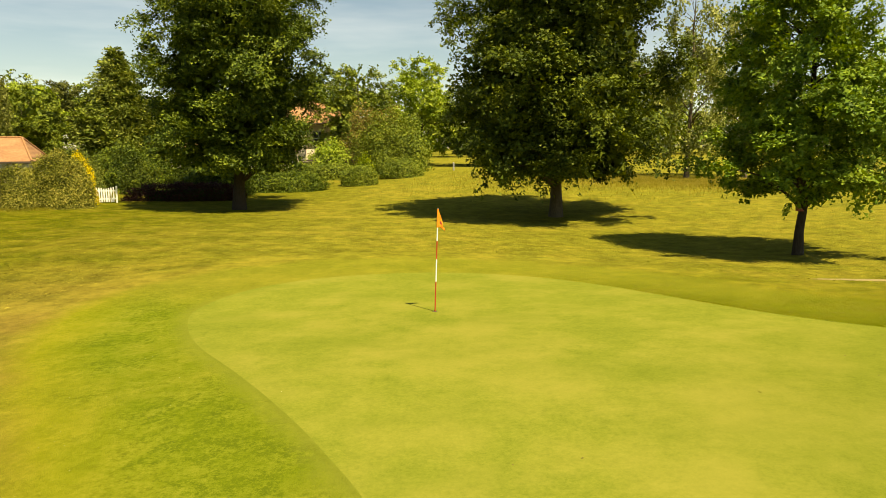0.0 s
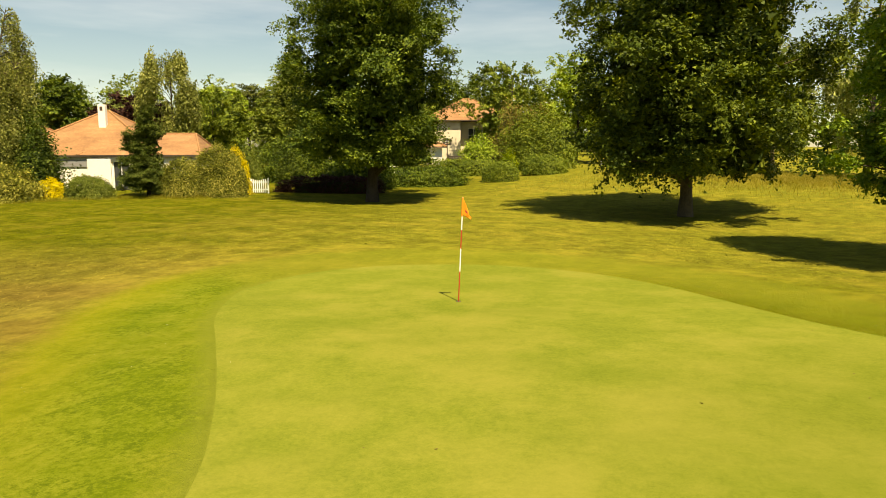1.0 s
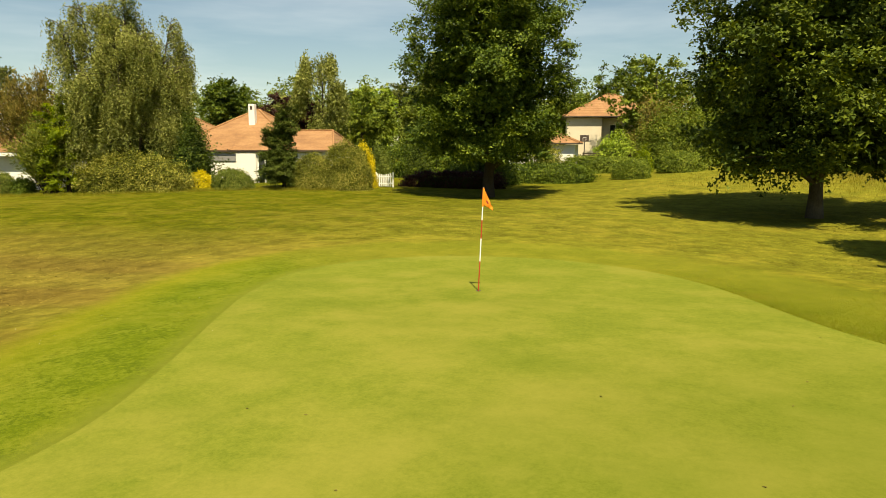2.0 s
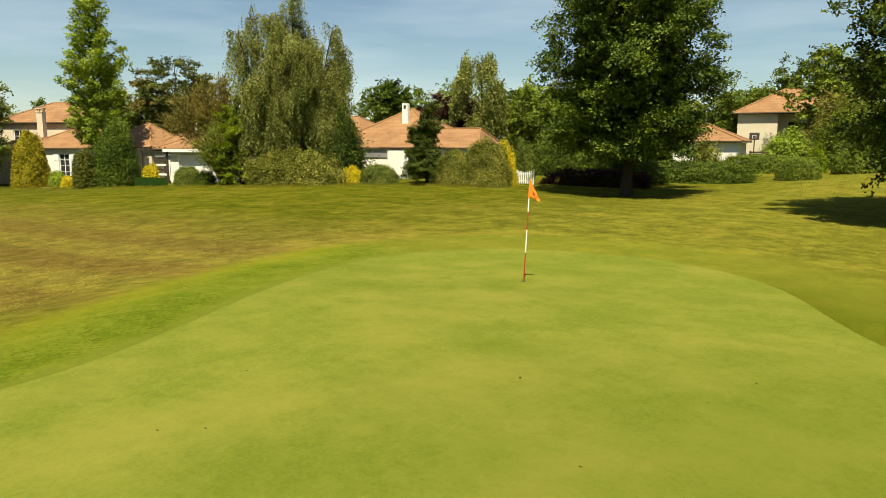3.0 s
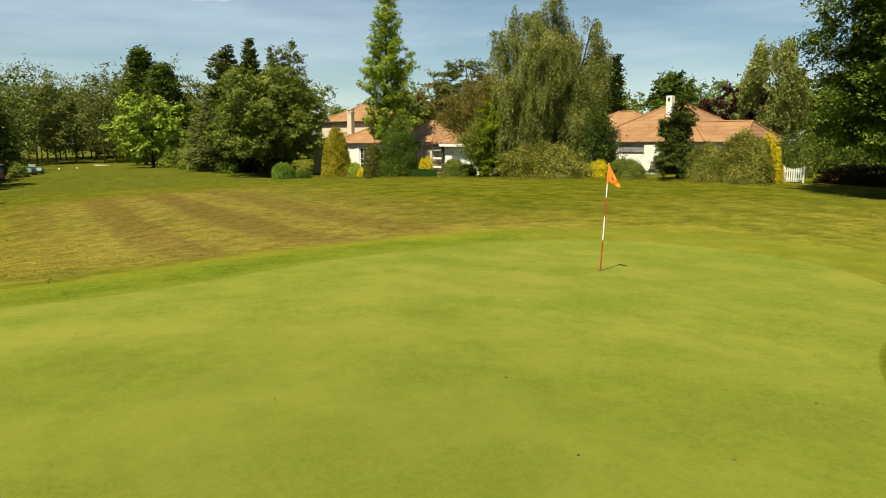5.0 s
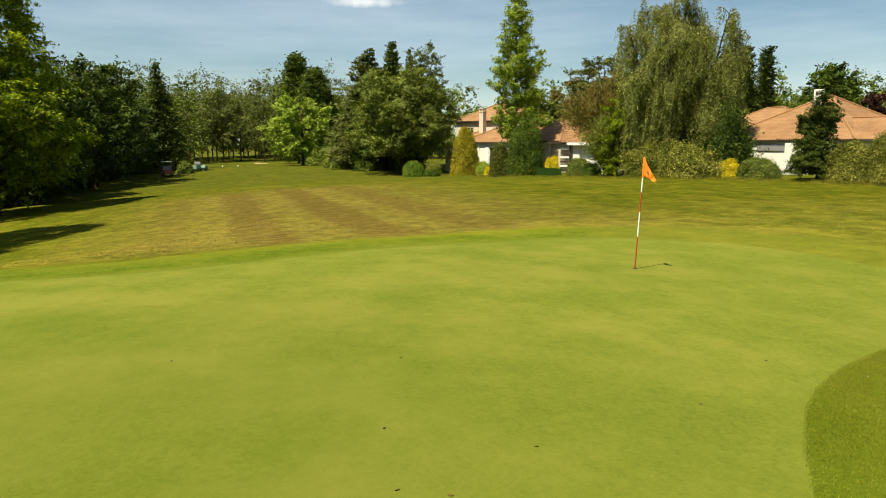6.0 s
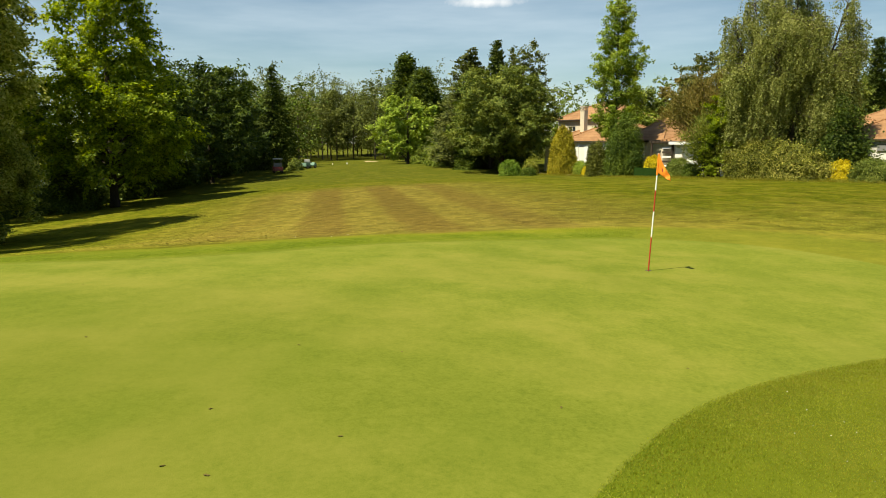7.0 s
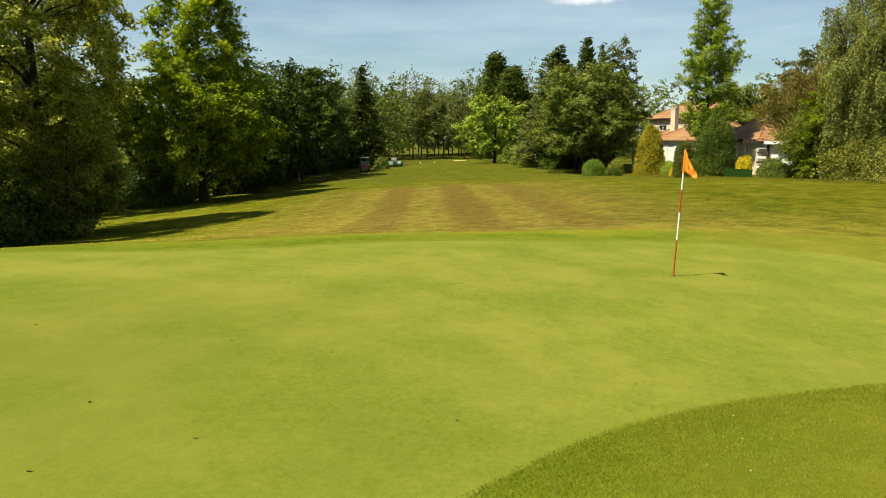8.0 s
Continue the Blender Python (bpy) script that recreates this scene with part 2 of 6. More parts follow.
def grass_material(name, kind, *tones):
    m, nt, bsdf = material(name)
    if kind == "meadow":
        colour, relief = meadow(nt)
        strength, depth = 0.7, 0.05
    elif kind == "green":
        colour, relief, patch, tuft = turf(nt, *tones, 90.0, 0.105)
        # darker green patch round one spot in the east, its edge broken by noise
        co = nt.nodes.new("ShaderNodeTexCoord")
        gap = nt.nodes.new("ShaderNodeVectorMath")
        gap.operation = "DISTANCE"
        gap.inputs[1].default_value = (8.2, 7.6, 0.2)
        nt.links.new(co.outputs["Object"], gap.inputs[0])
        nearness = node(nt, "MapRange", From_Min=6.5, From_Max=1.5)
        nt.links.new(maths(nt, "MULTIPLY_ADD", patch, 3.0, maths(nt, "SUBTRACT", gap.outputs["Value"], 1.5)), nearness.inputs["Value"])
        colour = mix_colour(nt, maths(nt, "MULTIPLY", nearness.outputs[0], 0.45), colour, (0.082, 0.098, 0.009))
        # broad darker drifts of thicker turf
        drift = object_noise(nt, 0.33, 5, 0.6, (1.0, 1.7, 1.0))
        dm = node(nt, "MapRange", From_Min=0.5, From_Max=0.68, To_Max=0.34)
        nt.links.new(drift.outputs["Fac"], dm.inputs["Value"])
        colour = mix_colour(nt, dm.outputs[0], colour, (0.090, 0.120, 0.012))
        strength, depth = 0.25, 0.008
    else:
        # longer fringe that passes into a pale mown strip and then into the open course
        colour, relief, patch, tuft = turf(nt, *tones)
        outer, _ = meadow(nt)
        at = nt.nodes.new("ShaderNodeAttribute")
        at.attribute_name = "outward"
        w = maths(nt, "ADD", at.outputs["Fac"], maths(nt, "MULTIPLY_ADD", patch, 0.9, maths(nt, "MULTIPLY_ADD", tuft, 0.5, -0.7)))
        a = node(nt, "MapRange", From_Min=1.4, From_Max=2.6)
        b = node(nt, "MapRange", From_Min=2.5, From_Max=3.3)
        nt.links.new(w, a.inputs["Value"])
        nt.links.new(w, b.inputs["Value"])
        co = nt.nodes.new("ShaderNodeTexCoord")
        sep = nt.nodes.new("ShaderNodeSeparateXYZ")
        nt.links.new(co.outputs["Object"], sep.inputs[0])
        west = node(nt, "MapRange", From_Min=-1.0, From_Max=-4.5, To_Min=0.0, To_Max=0.42)
        nt.links.new(maths(nt, "MULTIPLY_ADD", maths(nt, "MAXIMUM", maths(nt, "SUBTRACT", sep.outputs["Y"], 10.0), 0.0), 0.6, sep.outputs["X"]), west.inputs["Value"])
        soft = node(nt, "MapRange", From_Min=0.4, From_Max=-0.1, To_Max=0.95)
        nt.links.new(maths(nt, "ADD", at.outputs["Fac"], maths(nt, "MULTIPLY_ADD", tuft, 0.8, -0.4)), soft.inputs["Value"])
        mown = node(nt, "MapRange", From_Min=5.0, From_Max=1.0)
        nt.links.new(sep.outputs["X"], mown.inputs["Value"])
        # lush clumps of deeper green, thicker on the eastern side
        lush = node(nt, "MapRange", From_Min=0.0, From_Max=6.5, To_Min=0.0, To_Max=0.5)
        nt.links.new(sep.outputs["X"], lush.inputs["Value"])
        thick = object_noise(nt, 1.4, 6, 0.72)
        tm = node(nt, "MapRange", From_Min=0.42, From_Max=0.6)
        nt.links.new(thick.outputs["Fac"], tm.inputs["Value"])
        south = node(nt, "MapRange", From_Min=17.0, From_Max=14.5)
        nt.links.new(sep.outputs["Y"], south.inputs["Value"])
        colour = mix_colour(nt, maths(nt, "MULTIPLY_ADD", maths(nt, "MULTIPLY", tm.outputs[0], maths(nt, "MULTIPLY_ADD", south.outputs[0], 0.7, 0.3)), 0.55, maths(nt, "MULTIPLY", lush.outputs[0], south.outputs[0])), colour, (0.096, 0.130, 0.007))
        colour = mix_colour(nt, maths(nt, "MULTIPLY", soft.outputs[0], mown.outputs[0]), colour, (0.142, 0.160, 0.021))
        # narrow darker line along the green's edge, about y 3.5 to 11.5
        edge_line = maths(nt, "MULTIPLY", mask_between(nt, maths(nt, "ADD", at.outputs["Fac"], maths(nt, "MULTIPLY_ADD", patch, 0.16, -0.08)), 0.0, 0.07, 0.035), mask_between(nt, sep.outputs["Y"], 3.5, 11.5, 2.5))
        colour = mix_colour(nt, maths(nt, "MULTIPLY", edge_line, maths(nt, "MULTIPLY_ADD", tuft, 0.9, -0.28)), colour, (0.06, 0.075, 0.008))
        pale = mix_colour(nt, tuft, (0.185, 0.178, 0.011), (0.26, 0.225, 0.018))
        colour = mix_colour(nt, maths(nt, "MULTIPLY", a.outputs[0], west.outputs[0]), colour, pale)
        # the north-eastern side is cut like the open course
        plain = node(nt, "MapRange", From_Min=13.5, From_Max=16.5, To_Max=0.7)
        nt.links.new(maths(nt, "MULTIPLY_ADD", sep.outputs["X"], 0.25, sep.outputs["Y"]), plain.inputs["Value"])
        colour = mix_colour(nt, plain.outputs[0], colour, mix_colour(nt, 0.55, outer, (0.158, 0.162, 0.018)))
        colour = mix_colour(nt, b.outputs[0], colour, outer)
        strength, depth = 0.7, 0.03
    nt.links.new(colour, bsdf.inputs["Base Color"])
    bsdf.inputs["Roughness"].default_value = 1.0
    bsdf.inputs["Specular IOR Level"].default_value = 0.02
    add_bump(nt, bsdf, relief, strength, depth)
    return m


GRASS = grass_material("meadow_grass", "meadow")
GREEN = grass_material("putting_turf", "green", (0.094, 0.122, 0.014), (0.138, 0.158, 0.020), (0.174, 0.186, 0.028), (0.19, 0.182, 0.034), 0.55)
COLLAR = grass_material("collar_turf", "collar", (0.070, 0.098, 0.007), (0.116, 0.146, 0.011), (0.160, 0.178, 0.018), (0.18, 0.175, 0.02), 0.4, 60.0, 0.055)
SAND = plain_material("sand", (0.24, 0.19, 0.10), (0.36, 0.28, 0.16), 0.9, 0.8, 12.0, 0.3, 0.02)
LEAF_OAK = leaf_material("leaf_dark_green", (0.018, 0.037, 0.005), (0.064, 0.102, 0.010), (0.19, 0.24, 0.025))
LEAF_MAPLE = leaf_material("leaf_mid_green", (0.042, 0.074, 0.008), (0.122, 0.165, 0.018), (0.26, 0.30, 0.036))
LEAF_FRESH = leaf_material("leaf_fresh_green", (0.09, 0.155, 0.012), (0.225, 0.31, 0.028), (0.42, 0.48, 0.07))
LEAF_BIRCH = leaf_material("leaf_birch", (0.075, 0.10, 0.018), (0.205, 0.235, 0.048), (0.40, 0.42, 0.13))
LEAF_WILLOW = leaf_material("leaf_silver_green", (0.06, 0.085, 0.010), (0.25, 0.29, 0.045), (0.66, 0.66, 0.22), 0.7)
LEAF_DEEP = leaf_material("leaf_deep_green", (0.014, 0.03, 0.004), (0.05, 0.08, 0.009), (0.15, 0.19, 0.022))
LEAF_LIME = leaf_material("leaf_yellow_green", (0.04, 0.07, 0.005), (0.19, 0.27, 0.018), (0.44, 0.50, 0.06), 0.6)
LEAF_CHERRY = leaf_material("leaf_olive_green", (0.042, 0.065, 0.010), (0.132, 0.17, 0.027), (0.30, 0.33, 0.065), 0.28)
LEAF_CONIFER = leaf_material("needles_dark", (0.02, 0.035, 0.006), (0.058, 0.082, 0.013), (0.125, 0.15, 0.03), 0.15, 0.05)
LEAF_OLIVE = leaf_material("needles_olive", (0.05, 0.062, 0.009), (0.105, 0.115, 0.016), (0.18, 0.175, 0.03), 0.2)
LEAF_FIR = leaf_material("needles_fir", (0.03, 0.042, 0.008), (0.085, 0.10, 0.017), (0.17, 0.18, 0.038), 0.15)
LEAF_GUM = leaf_material("leaf_gum_green", (0.08, 0.14, 0.014), (0.22, 0.30, 0.032), (0.43, 0.50, 0.08), 0.42)
LEAF_WEEP = leaf_material("leaf_weeping_birch", (0.05, 0.066, 0.013), (0.19, 0.215, 0.045), (0.45, 0.46, 0.15), 0.35)
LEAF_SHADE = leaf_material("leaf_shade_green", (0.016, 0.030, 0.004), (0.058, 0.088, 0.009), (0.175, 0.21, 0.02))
LEAF_YOUNG = leaf_material("leaf_young_green", (0.04, 0.085, 0.008), (0.11, 0.185, 0.016), (0.26, 0.335, 0.036))
LEAF_VARIEGATED = leaf_material("leaf_variegated", (0.026, 0.040, 0.005), (0.138, 0.148, 0.015), (0.48, 0.45, 0.10))
LEAF_GOLD = leaf_material("leaf_gold", (0.30, 0.26, 0.008), (0.55, 0.45, 0.012), (0.75, 0.62, 0.03))
LEAF_AMBER = leaf_material("leaf_amber", (0.11, 0.11, 0.008), (0.30, 0.26, 0.014), (0.46, 0.38, 0.03))
LEAF_WOOD = leaf_material("leaf_far_wood", (0.035, 0.05, 0.010), (0.105, 0.125, 0.024), (0.23, 0.25, 0.055), 0.2)
LEAF_PURPLE = leaf_material("leaf_purple", (0.018, 0.009, 0.008), (0.045, 0.019, 0.014), (0.10, 0.042, 0.026), 0.2)
LEAF_RUST = leaf_material("leaf_rust", (0.08, 0.085, 0.016), (0.18, 0.155, 0.034), (0.33, 0.25, 0.07), 0.35)
LEAF_PLUME = leaf_material("leaf_plume_green", (0.05, 0.075, 0.010), (0.15, 0.18, 0.025), (0.30, 0.32, 0.06), 0.35)
BARK = plain_material("bark", (0.02, 0.016, 0.011), (0.07, 0.055, 0.038), 0.9, 1.5, 18.0, 0.8, 0.04, stretch=(1, 1, 0.25))
BARK_PALE = plain_material("bark_pale", (0.045, 0.036, 0.021), (0.13, 0.105, 0.065), 0.85, 1.5, 18.0, 0.6, 0.03, stretch=(1, 1, 0.4))
RENDER_WHITE = plain_material("white_render", (0.72, 0.69, 0.62), (0.82, 0.8, 0.75), 0.85, 0.6, 25.0, 0.15, 0.01)
RENDER_CREAM = plain_material("cream_render", (0.55, 0.48, 0.36), (0.66, 0.59, 0.46), 0.85, 0.6, 25.0, 0.15, 0.01)
TIMBER_DARK = plain_material("dark_timber", (0.03, 0.022, 0.016), (0.07, 0.05, 0.035), 0.7, 2.0, 20.0, 0.3, 0.01, stretch=(1, 1, 0.2))
WHITE_PAINT = plain_material("white_paint", (0.74, 0.74, 0.72), (0.83, 0.83, 0.81), 0.45, 2.0, 30.0, 0.1, 0.004)
# cart red darkened for the trees' shadow; also on flag badge and trunk band
CART_RED = plain_material("red_paint_darkened", (0.20, 0.025, 0.018), (0.28, 0.04, 0.028), 0.35, 3, 40, 0.05, 0.002)
GREY_PAINT = plain_material("grey_paint", (0.20, 0.20, 0.20), (0.27, 0.27, 0.27), 0.5, 2.0, 30.0, 0.1, 0.004)

# ---- ground ----
MOUNDS = [(9, 10, 7, 0.32), (0, 14, 7, -0.07), (-25, -6, 14, -0.79), (-50, -35, 25, -2.14), (4, 62, 10, 1.29), (-6, 57, 10, -0.85), (12, 27, 9, -0.52),
          (-28, 36, 14, 0.1), (-55, 25, 20, -0.7), (-85, -8, 25, 0.55), (-12, -14, 12, -0.82), (-14, 42, 9, -0.44), (5, 40, 10, -0.56), (-120, 0, 40, -0.8),
          (20, 65, 14, -0.7), (-10, 80, 20, -0.22), (-35, 5, 14, 0.74), (2, 0, 9, 0.85), (-3.5, 9.5, 2.6, 0.16)]
WATER = -2.95


def ground_z(x, y):
    """Height of the lie of the land at x, y (numbers or arrays)."""
    z = -0.5 + 0.48 * 1.3 * np.tanh(np.asarray(x) / 130) + 2.55 * 1.3 * np.tanh(np.asarray(y) / 130)
    for mx, my, s, h in MOUNDS:
        z = z + h * np.exp(-((x - mx) ** 2 + (y - my) ** 2) / (2 * s * s))
    return z


def make_mesh(name, verts, faces, materials, smooth=False, slots=None):
    """A mesh from arrays of corners and of three- or four-cornered faces."""
    verts, faces = np.asarray(verts, dtype=np.float32), np.asarray(faces, dtype=np.int32)
    me = bpy.data.meshes.new(name)
    n, k = faces.shape
    me.vertices.add(len(verts))
    me.vertices.foreach_set("co", verts.ravel())
    me.loops.add(n * k)
    me.loops.foreach_set("vertex_index", faces.ravel())
    me.polygons.add(n)
    me.polygons.foreach_set("loop_start", np.arange(0, n * k, k, dtype=np.int32))
    me.polygons.foreach_set("use_smooth", np.full(n, smooth))
    for m in materials:
        me.materials.append(m)
    if slots is not None:
        me.polygons.foreach_set("material_index", np.asarray(slots, dtype=np.int32))
    me.update(calc_edges=True)
    return me


def grid_faces(nx, ny):
    i = np.arange(nx * ny).reshape(ny, nx)
    return np.stack([i[:-1, :-1], i[:-1, 1:], i[1:, 1:], i[1:, :-1]], axis=-1).reshape(-1, 4)


def build_ground():
    grow = np.cumsum(1.2 ** np.arange(1, 36))
    grow = grow[grow < 2600]
    xs = np.concatenate([-100 - grow[::-1], np.arange(-100, 41, 1.0), 40 + grow])
    ys = np.concatenate([-40 - grow[::-1], np.arange(-40, 96, 1.0), 95 + grow])
    gx, gy = np.meshgrid(xs, ys)
    v = np.stack([gx, gy, ground_z(gx, gy)], axis=-1).reshape(-1, 3)
    return tagged(new("ground", make_mesh("ground", v, grid_faces(len(xs), len(ys)), [GRASS], True)),
                  "mown golf course grass with parched stripes", "grass", kind="structure")


build_ground()

GREEN_EDGE = [(-0.15, 5.1), (-0.5, 6.3), (-1.2, 7.6), (-1.95, 8.8), (-3.1, 10.5), (-4.25, 12.2), (-5.1, 13.9), (-5.5, 15.5), (-5.0, 17.5), (-3.5, 19.1), (-1.2, 20.0), (0.7, 20.0), (2.4, 19.3), (3.7, 18.1),
              (4.65, 16.7), (5.5, 15.2), (6.25, 14.0), (7.05, 13.05), (7.95, 12.3), (9.4, 11.3), (11.5, 9.6), (13.0, 6.8), (12.6, 3.2), (9.5, 0.6), (5.5, -0.4), (1.8, 0.6), (0.1, 2.7)]


def smooth_loop(points, per):
    """A closed Catmull-Rom curve through the points."""
    p = np.array(points, dtype=float)
    t = np.linspace(0, 1, per, endpoint=False)[:, None]
    a, b, c, d = np.roll(p, 1, 0), p, np.roll(p, -1, 0), np.roll(p, -2, 0)
    out = [0.5 * (2 * b[i] + (c[i] - a[i]) * t + (2 * a[i] - 5 * b[i] + 4 * c[i] - d[i]) * t ** 2 + (3 * b[i] - a[i] - 3 * c[i] + d[i]) * t ** 3) for i in range(len(p))]
    return np.concatenate(out)


def loop_rings(loop, centre, shares):
    """Rings between a centre and a closed loop, share 0 to 1; past 1 they are offset outwards by metres."""
    tangent = np.roll(loop, -1, 0) - np.roll(loop, 1, 0)
    normal = np.stack([tangent[:, 1], -tangent[:, 0]], axis=1)
    normal /= np.linalg.norm(normal, axis=1)[:, None]
    if np.mean(np.sum(normal * (loop - centre), axis=1)) < 0:
        normal = -normal
    return [centre + (loop - centre) * s if s <= 1 else loop + normal * (s - 1) for s in shares]


def ring_sheet(name, rings, lift, mat):
    n = len(rings[0])
    xy = np.concatenate(rings)
    lifts = np.repeat(np.array(lift, dtype=float), n)
    v = np.column_stack([xy, ground_z(xy[:, 0], xy[:, 1]) + lifts])
    f = []
    k = np.arange(n)
    for r in range(len(rings) - 1):
        f.append(np.stack([r * n + k, (r + 1) * n + k, (r + 1) * n + np.roll(k, -1), r * n + np.roll(k, -1)], axis=1))
    return new(name, make_mesh(name, v, np.concatenate(f), [mat], True))


GREEN_LOOP = smooth_loop(GREEN_EDGE, 12)
GREEN_MID = np.array([4.0, 9.0])
tagged(ring_sheet("putting_green", loop_rings(GREEN_LOOP, GREEN_MID, np.concatenate([[0.002], np.linspace(0.05, 1, 40)])), [0.02] * 41, GREEN),
       "closely mown light green putting surface", "putting green", kind="structure")
COLLAR_OUT = [0.0, 0.14, 0.4, 0.8, 1.3, 1.9, 2.6, 3.4, 4.2, 4.9]
collar = tagged(ring_sheet("green_collar", loop_rings(GREEN_LOOP, GREEN_MID, [1] + [1 + d for d in COLLAR_OUT[1:]]), [0.0202, 0.026, 0.030, 0.032, 0.032, 0.031, 0.029, 0.026, 0.02, -0.03], COLLAR),
                "longer green grass fringe round the putting green", "grass", kind="structure")
outward = collar.data.attributes.new("outward", "FLOAT", "POINT")
outward.data.foreach_set("value", np.repeat(np.array(COLLAR_OUT, dtype=np.float32), len(GREEN_LOOP)))


# ---- building blocks ----
def link_mesh(name, me, parent=None, label=""):
    ob = new(name, me)
    if parent is not None:
        ob.parent = parent
    if label:
        ob["label"] = label
    return ob


def part(name, bm, mat, parent, label=""):
    """Links a bmesh as one mesh object under a thing or a part."""
    me = bpy.data.meshes.new(name)
    bm.to_mesh(me)
    bm.free()
    for m in (mat if isinstance(mat, (list, tuple)) else [mat]):
        me.materials.append(m)
    return link_mesh(name, me, parent, label)


def add_box(bm, x0, x1, y0, y1, z0, z1, bevel=0.0):
    made = bmesh.ops.create_cube(bm, size=1.0, matrix=Matrix.Translation(((x0 + x1) / 2, (y0 + y1) / 2, (z0 + z1) / 2)) @ Matrix.Diagonal((x1 - x0, y1 - y0, z1 - z0, 1)))
    if bevel:
        edges = list({e for v in made["verts"] for e in v.link_edges})
        bmesh.ops.bevel(bm, geom=edges, offset=bevel, segments=1, affect="EDGES")
    return bm


def box(x0, x1, y0, y1, z0, z1, bevel=0.0):
    return add_box(bmesh.new(), x0, x1, y0, y1, z0, z1, bevel)


def tube(points, radii, sides=7):
    """Corners and faces of a tapered tube along points."""
    p, rad = np.asarray(points, dtype=float), np.asarray(radii, dtype=float)
    tan = np.gradient(p, axis=0)
    tan /= np.linalg.norm(tan, axis=1)[:, None] + 1e-9
    ref = np.where(np.abs(tan[:, 2:3]) > 0.9, np.array([[1.0, 0, 0]]), np.array([[0, 0, 1.0]]))
    u = np.cross(tan, ref)
    u /= np.linalg.norm(u, axis=1)[:, None]
    w = np.cross(tan, u)
    ang = np.linspace(0, 2 * math.pi, sides, endpoint=False)
    ring = u[:, None, :] * np.cos(ang)[None, :, None] + w[:, None, :] * np.sin(ang)[None, :, None]
    v = (p[:, None, :] + ring * rad[:, None, None]).reshape(-1, 3)
    k = np.arange(sides)
    f = np.concatenate([np.stack([i * sides + k, i * sides + np.roll(k, -1), (i + 1) * sides + np.roll(k, -1), (i + 1) * sides + k], axis=1) for i in range(len(p) - 1)])
    return v, f


def join_tubes(tubes):
    vs, fs, base = [], [], 0
    for v, f in tubes:
        vs.append(v), fs.append(f + base)
        base += len(v)
    return np.concatenate(vs), np.concatenate(fs)


def unit(a):
    return a / (np.linalg.norm(a, axis=-1, keepdims=True) + 1e-9)


def leaf_cards(rng, pos, normal, size, along=None, slim=0.62):
    """A tilted three-cornered leaf at each place: corners and faces."""
    n = len(pos)
    normal = unit(normal)
    if along is None:
        along = rng.normal(size=(n, 3))
    a = unit(along - normal * np.sum(along * normal, axis=1, keepdims=True))
    b = np.cross(normal, a)
    s = (size * rng.uniform(0.65, 1.35, n))[:, None]
    lift = normal * s * 0.1
    v = np.stack([pos - a * s * 0.52 + b * s * 0.06, pos + b * s * 0.56 * slim + a * s * 0.42 - lift, pos - b * s * 0.56 * slim + a * s * 0.48 + lift], axis=1)
    return v.reshape(-1, 3), np.arange(3 * n).reshape(n, 3)


def ball(rng, n):
    return unit(rng.normal(size=(n, 3)))


def clump_leaves(rng, centres, radii, count, size, flat=0.75, up=0.35, slim=0.62, sprays=7):
    """Leaves on flattened sprays that reach outwards from each clump."""
    n = len(centres)
    k = n * sprays
    own = np.repeat(np.arange(n), sprays)
    out = unit(centres * np.array([1, 1, 0.0]) + 1e-3)[own]
    d = unit(ball(rng, k) + out * 0.45 + np.array([0, 0, 0.12]))
    reach = radii[own]
    mid = centres[own] + d * (reach * (0.25 + 0.85 * rng.random(k)))[:, None] * np.array([1, 1, flat])
    axis = unit(d * np.array([1, 1, 0.5]) + rng.normal(size=(k, 3)) * 0.35 + np.array([0, 0, -0.05]))
    face = rng.normal(size=(k, 3)) * 0.35 + d * 0.35 + np.array([0, 0, 1.0])
    face = unit(face - axis * np.sum(face * axis, axis=1, keepdims=True))
    side = np.cross(axis, face)
    length = reach * rng.uniform(0.35, 0.75, k)
    share = length ** 2
    pick = rng.choice(k, count, p=share / share.sum())
    g = np.clip(rng.normal(size=(count, 3)), -2.0, 2.0) * length[pick][:, None] * np.array([0.62, 0.40, 0.17])
    pos = mid[pick] + axis[pick] * g[:, :1] + side[pick] * g[:, 1:2] + face[pick] * g[:, 2:]
    nrm = face[pick] * 0.75 + rng.normal(size=(count, 3)) * 0.45 + d[pick] * 0.3 + np.array([0, 0, up * 0.4])
    return leaf_cards(rng, pos, nrm, size, slim=slim)


def envelope_points(rng, n, low, high, profile, inner=0.45, squash=(1, 1)):
    """Places inside a crown whose radius at share h of its height is profile(h)."""
    hs = np.linspace(0, 1, 60)
    wgt = np.array([profile(h) for h in hs]) ** 1.5 + 1e-3
    h = np.clip(rng.choice(hs, n, p=wgt / wgt.sum()) + rng.uniform(-0.01, 0.01, n), 0, 1)
    ang = rng.uniform(0, 2 * math.pi, n)
    rad = np.array([profile(v) for v in h]) * (inner + (1 - inner) * rng.random(n) ** 0.5)
    return np.stack([rad * np.cos(ang) * squash[0], rad * np.sin(ang) * squash[1], low + (high - low) * h], axis=1)


def heart_leaves(rng, count, low, high, profile, size):
    """The shaded foliage inside a crown."""
    p = envelope_points(rng, count, low, high, lambda h: 0.72 * profile(h), 0.05)
    return leaf_cards(rng, p, rng.normal(size=(count, 3)) + np.array([0, 0, 0.8]), size)


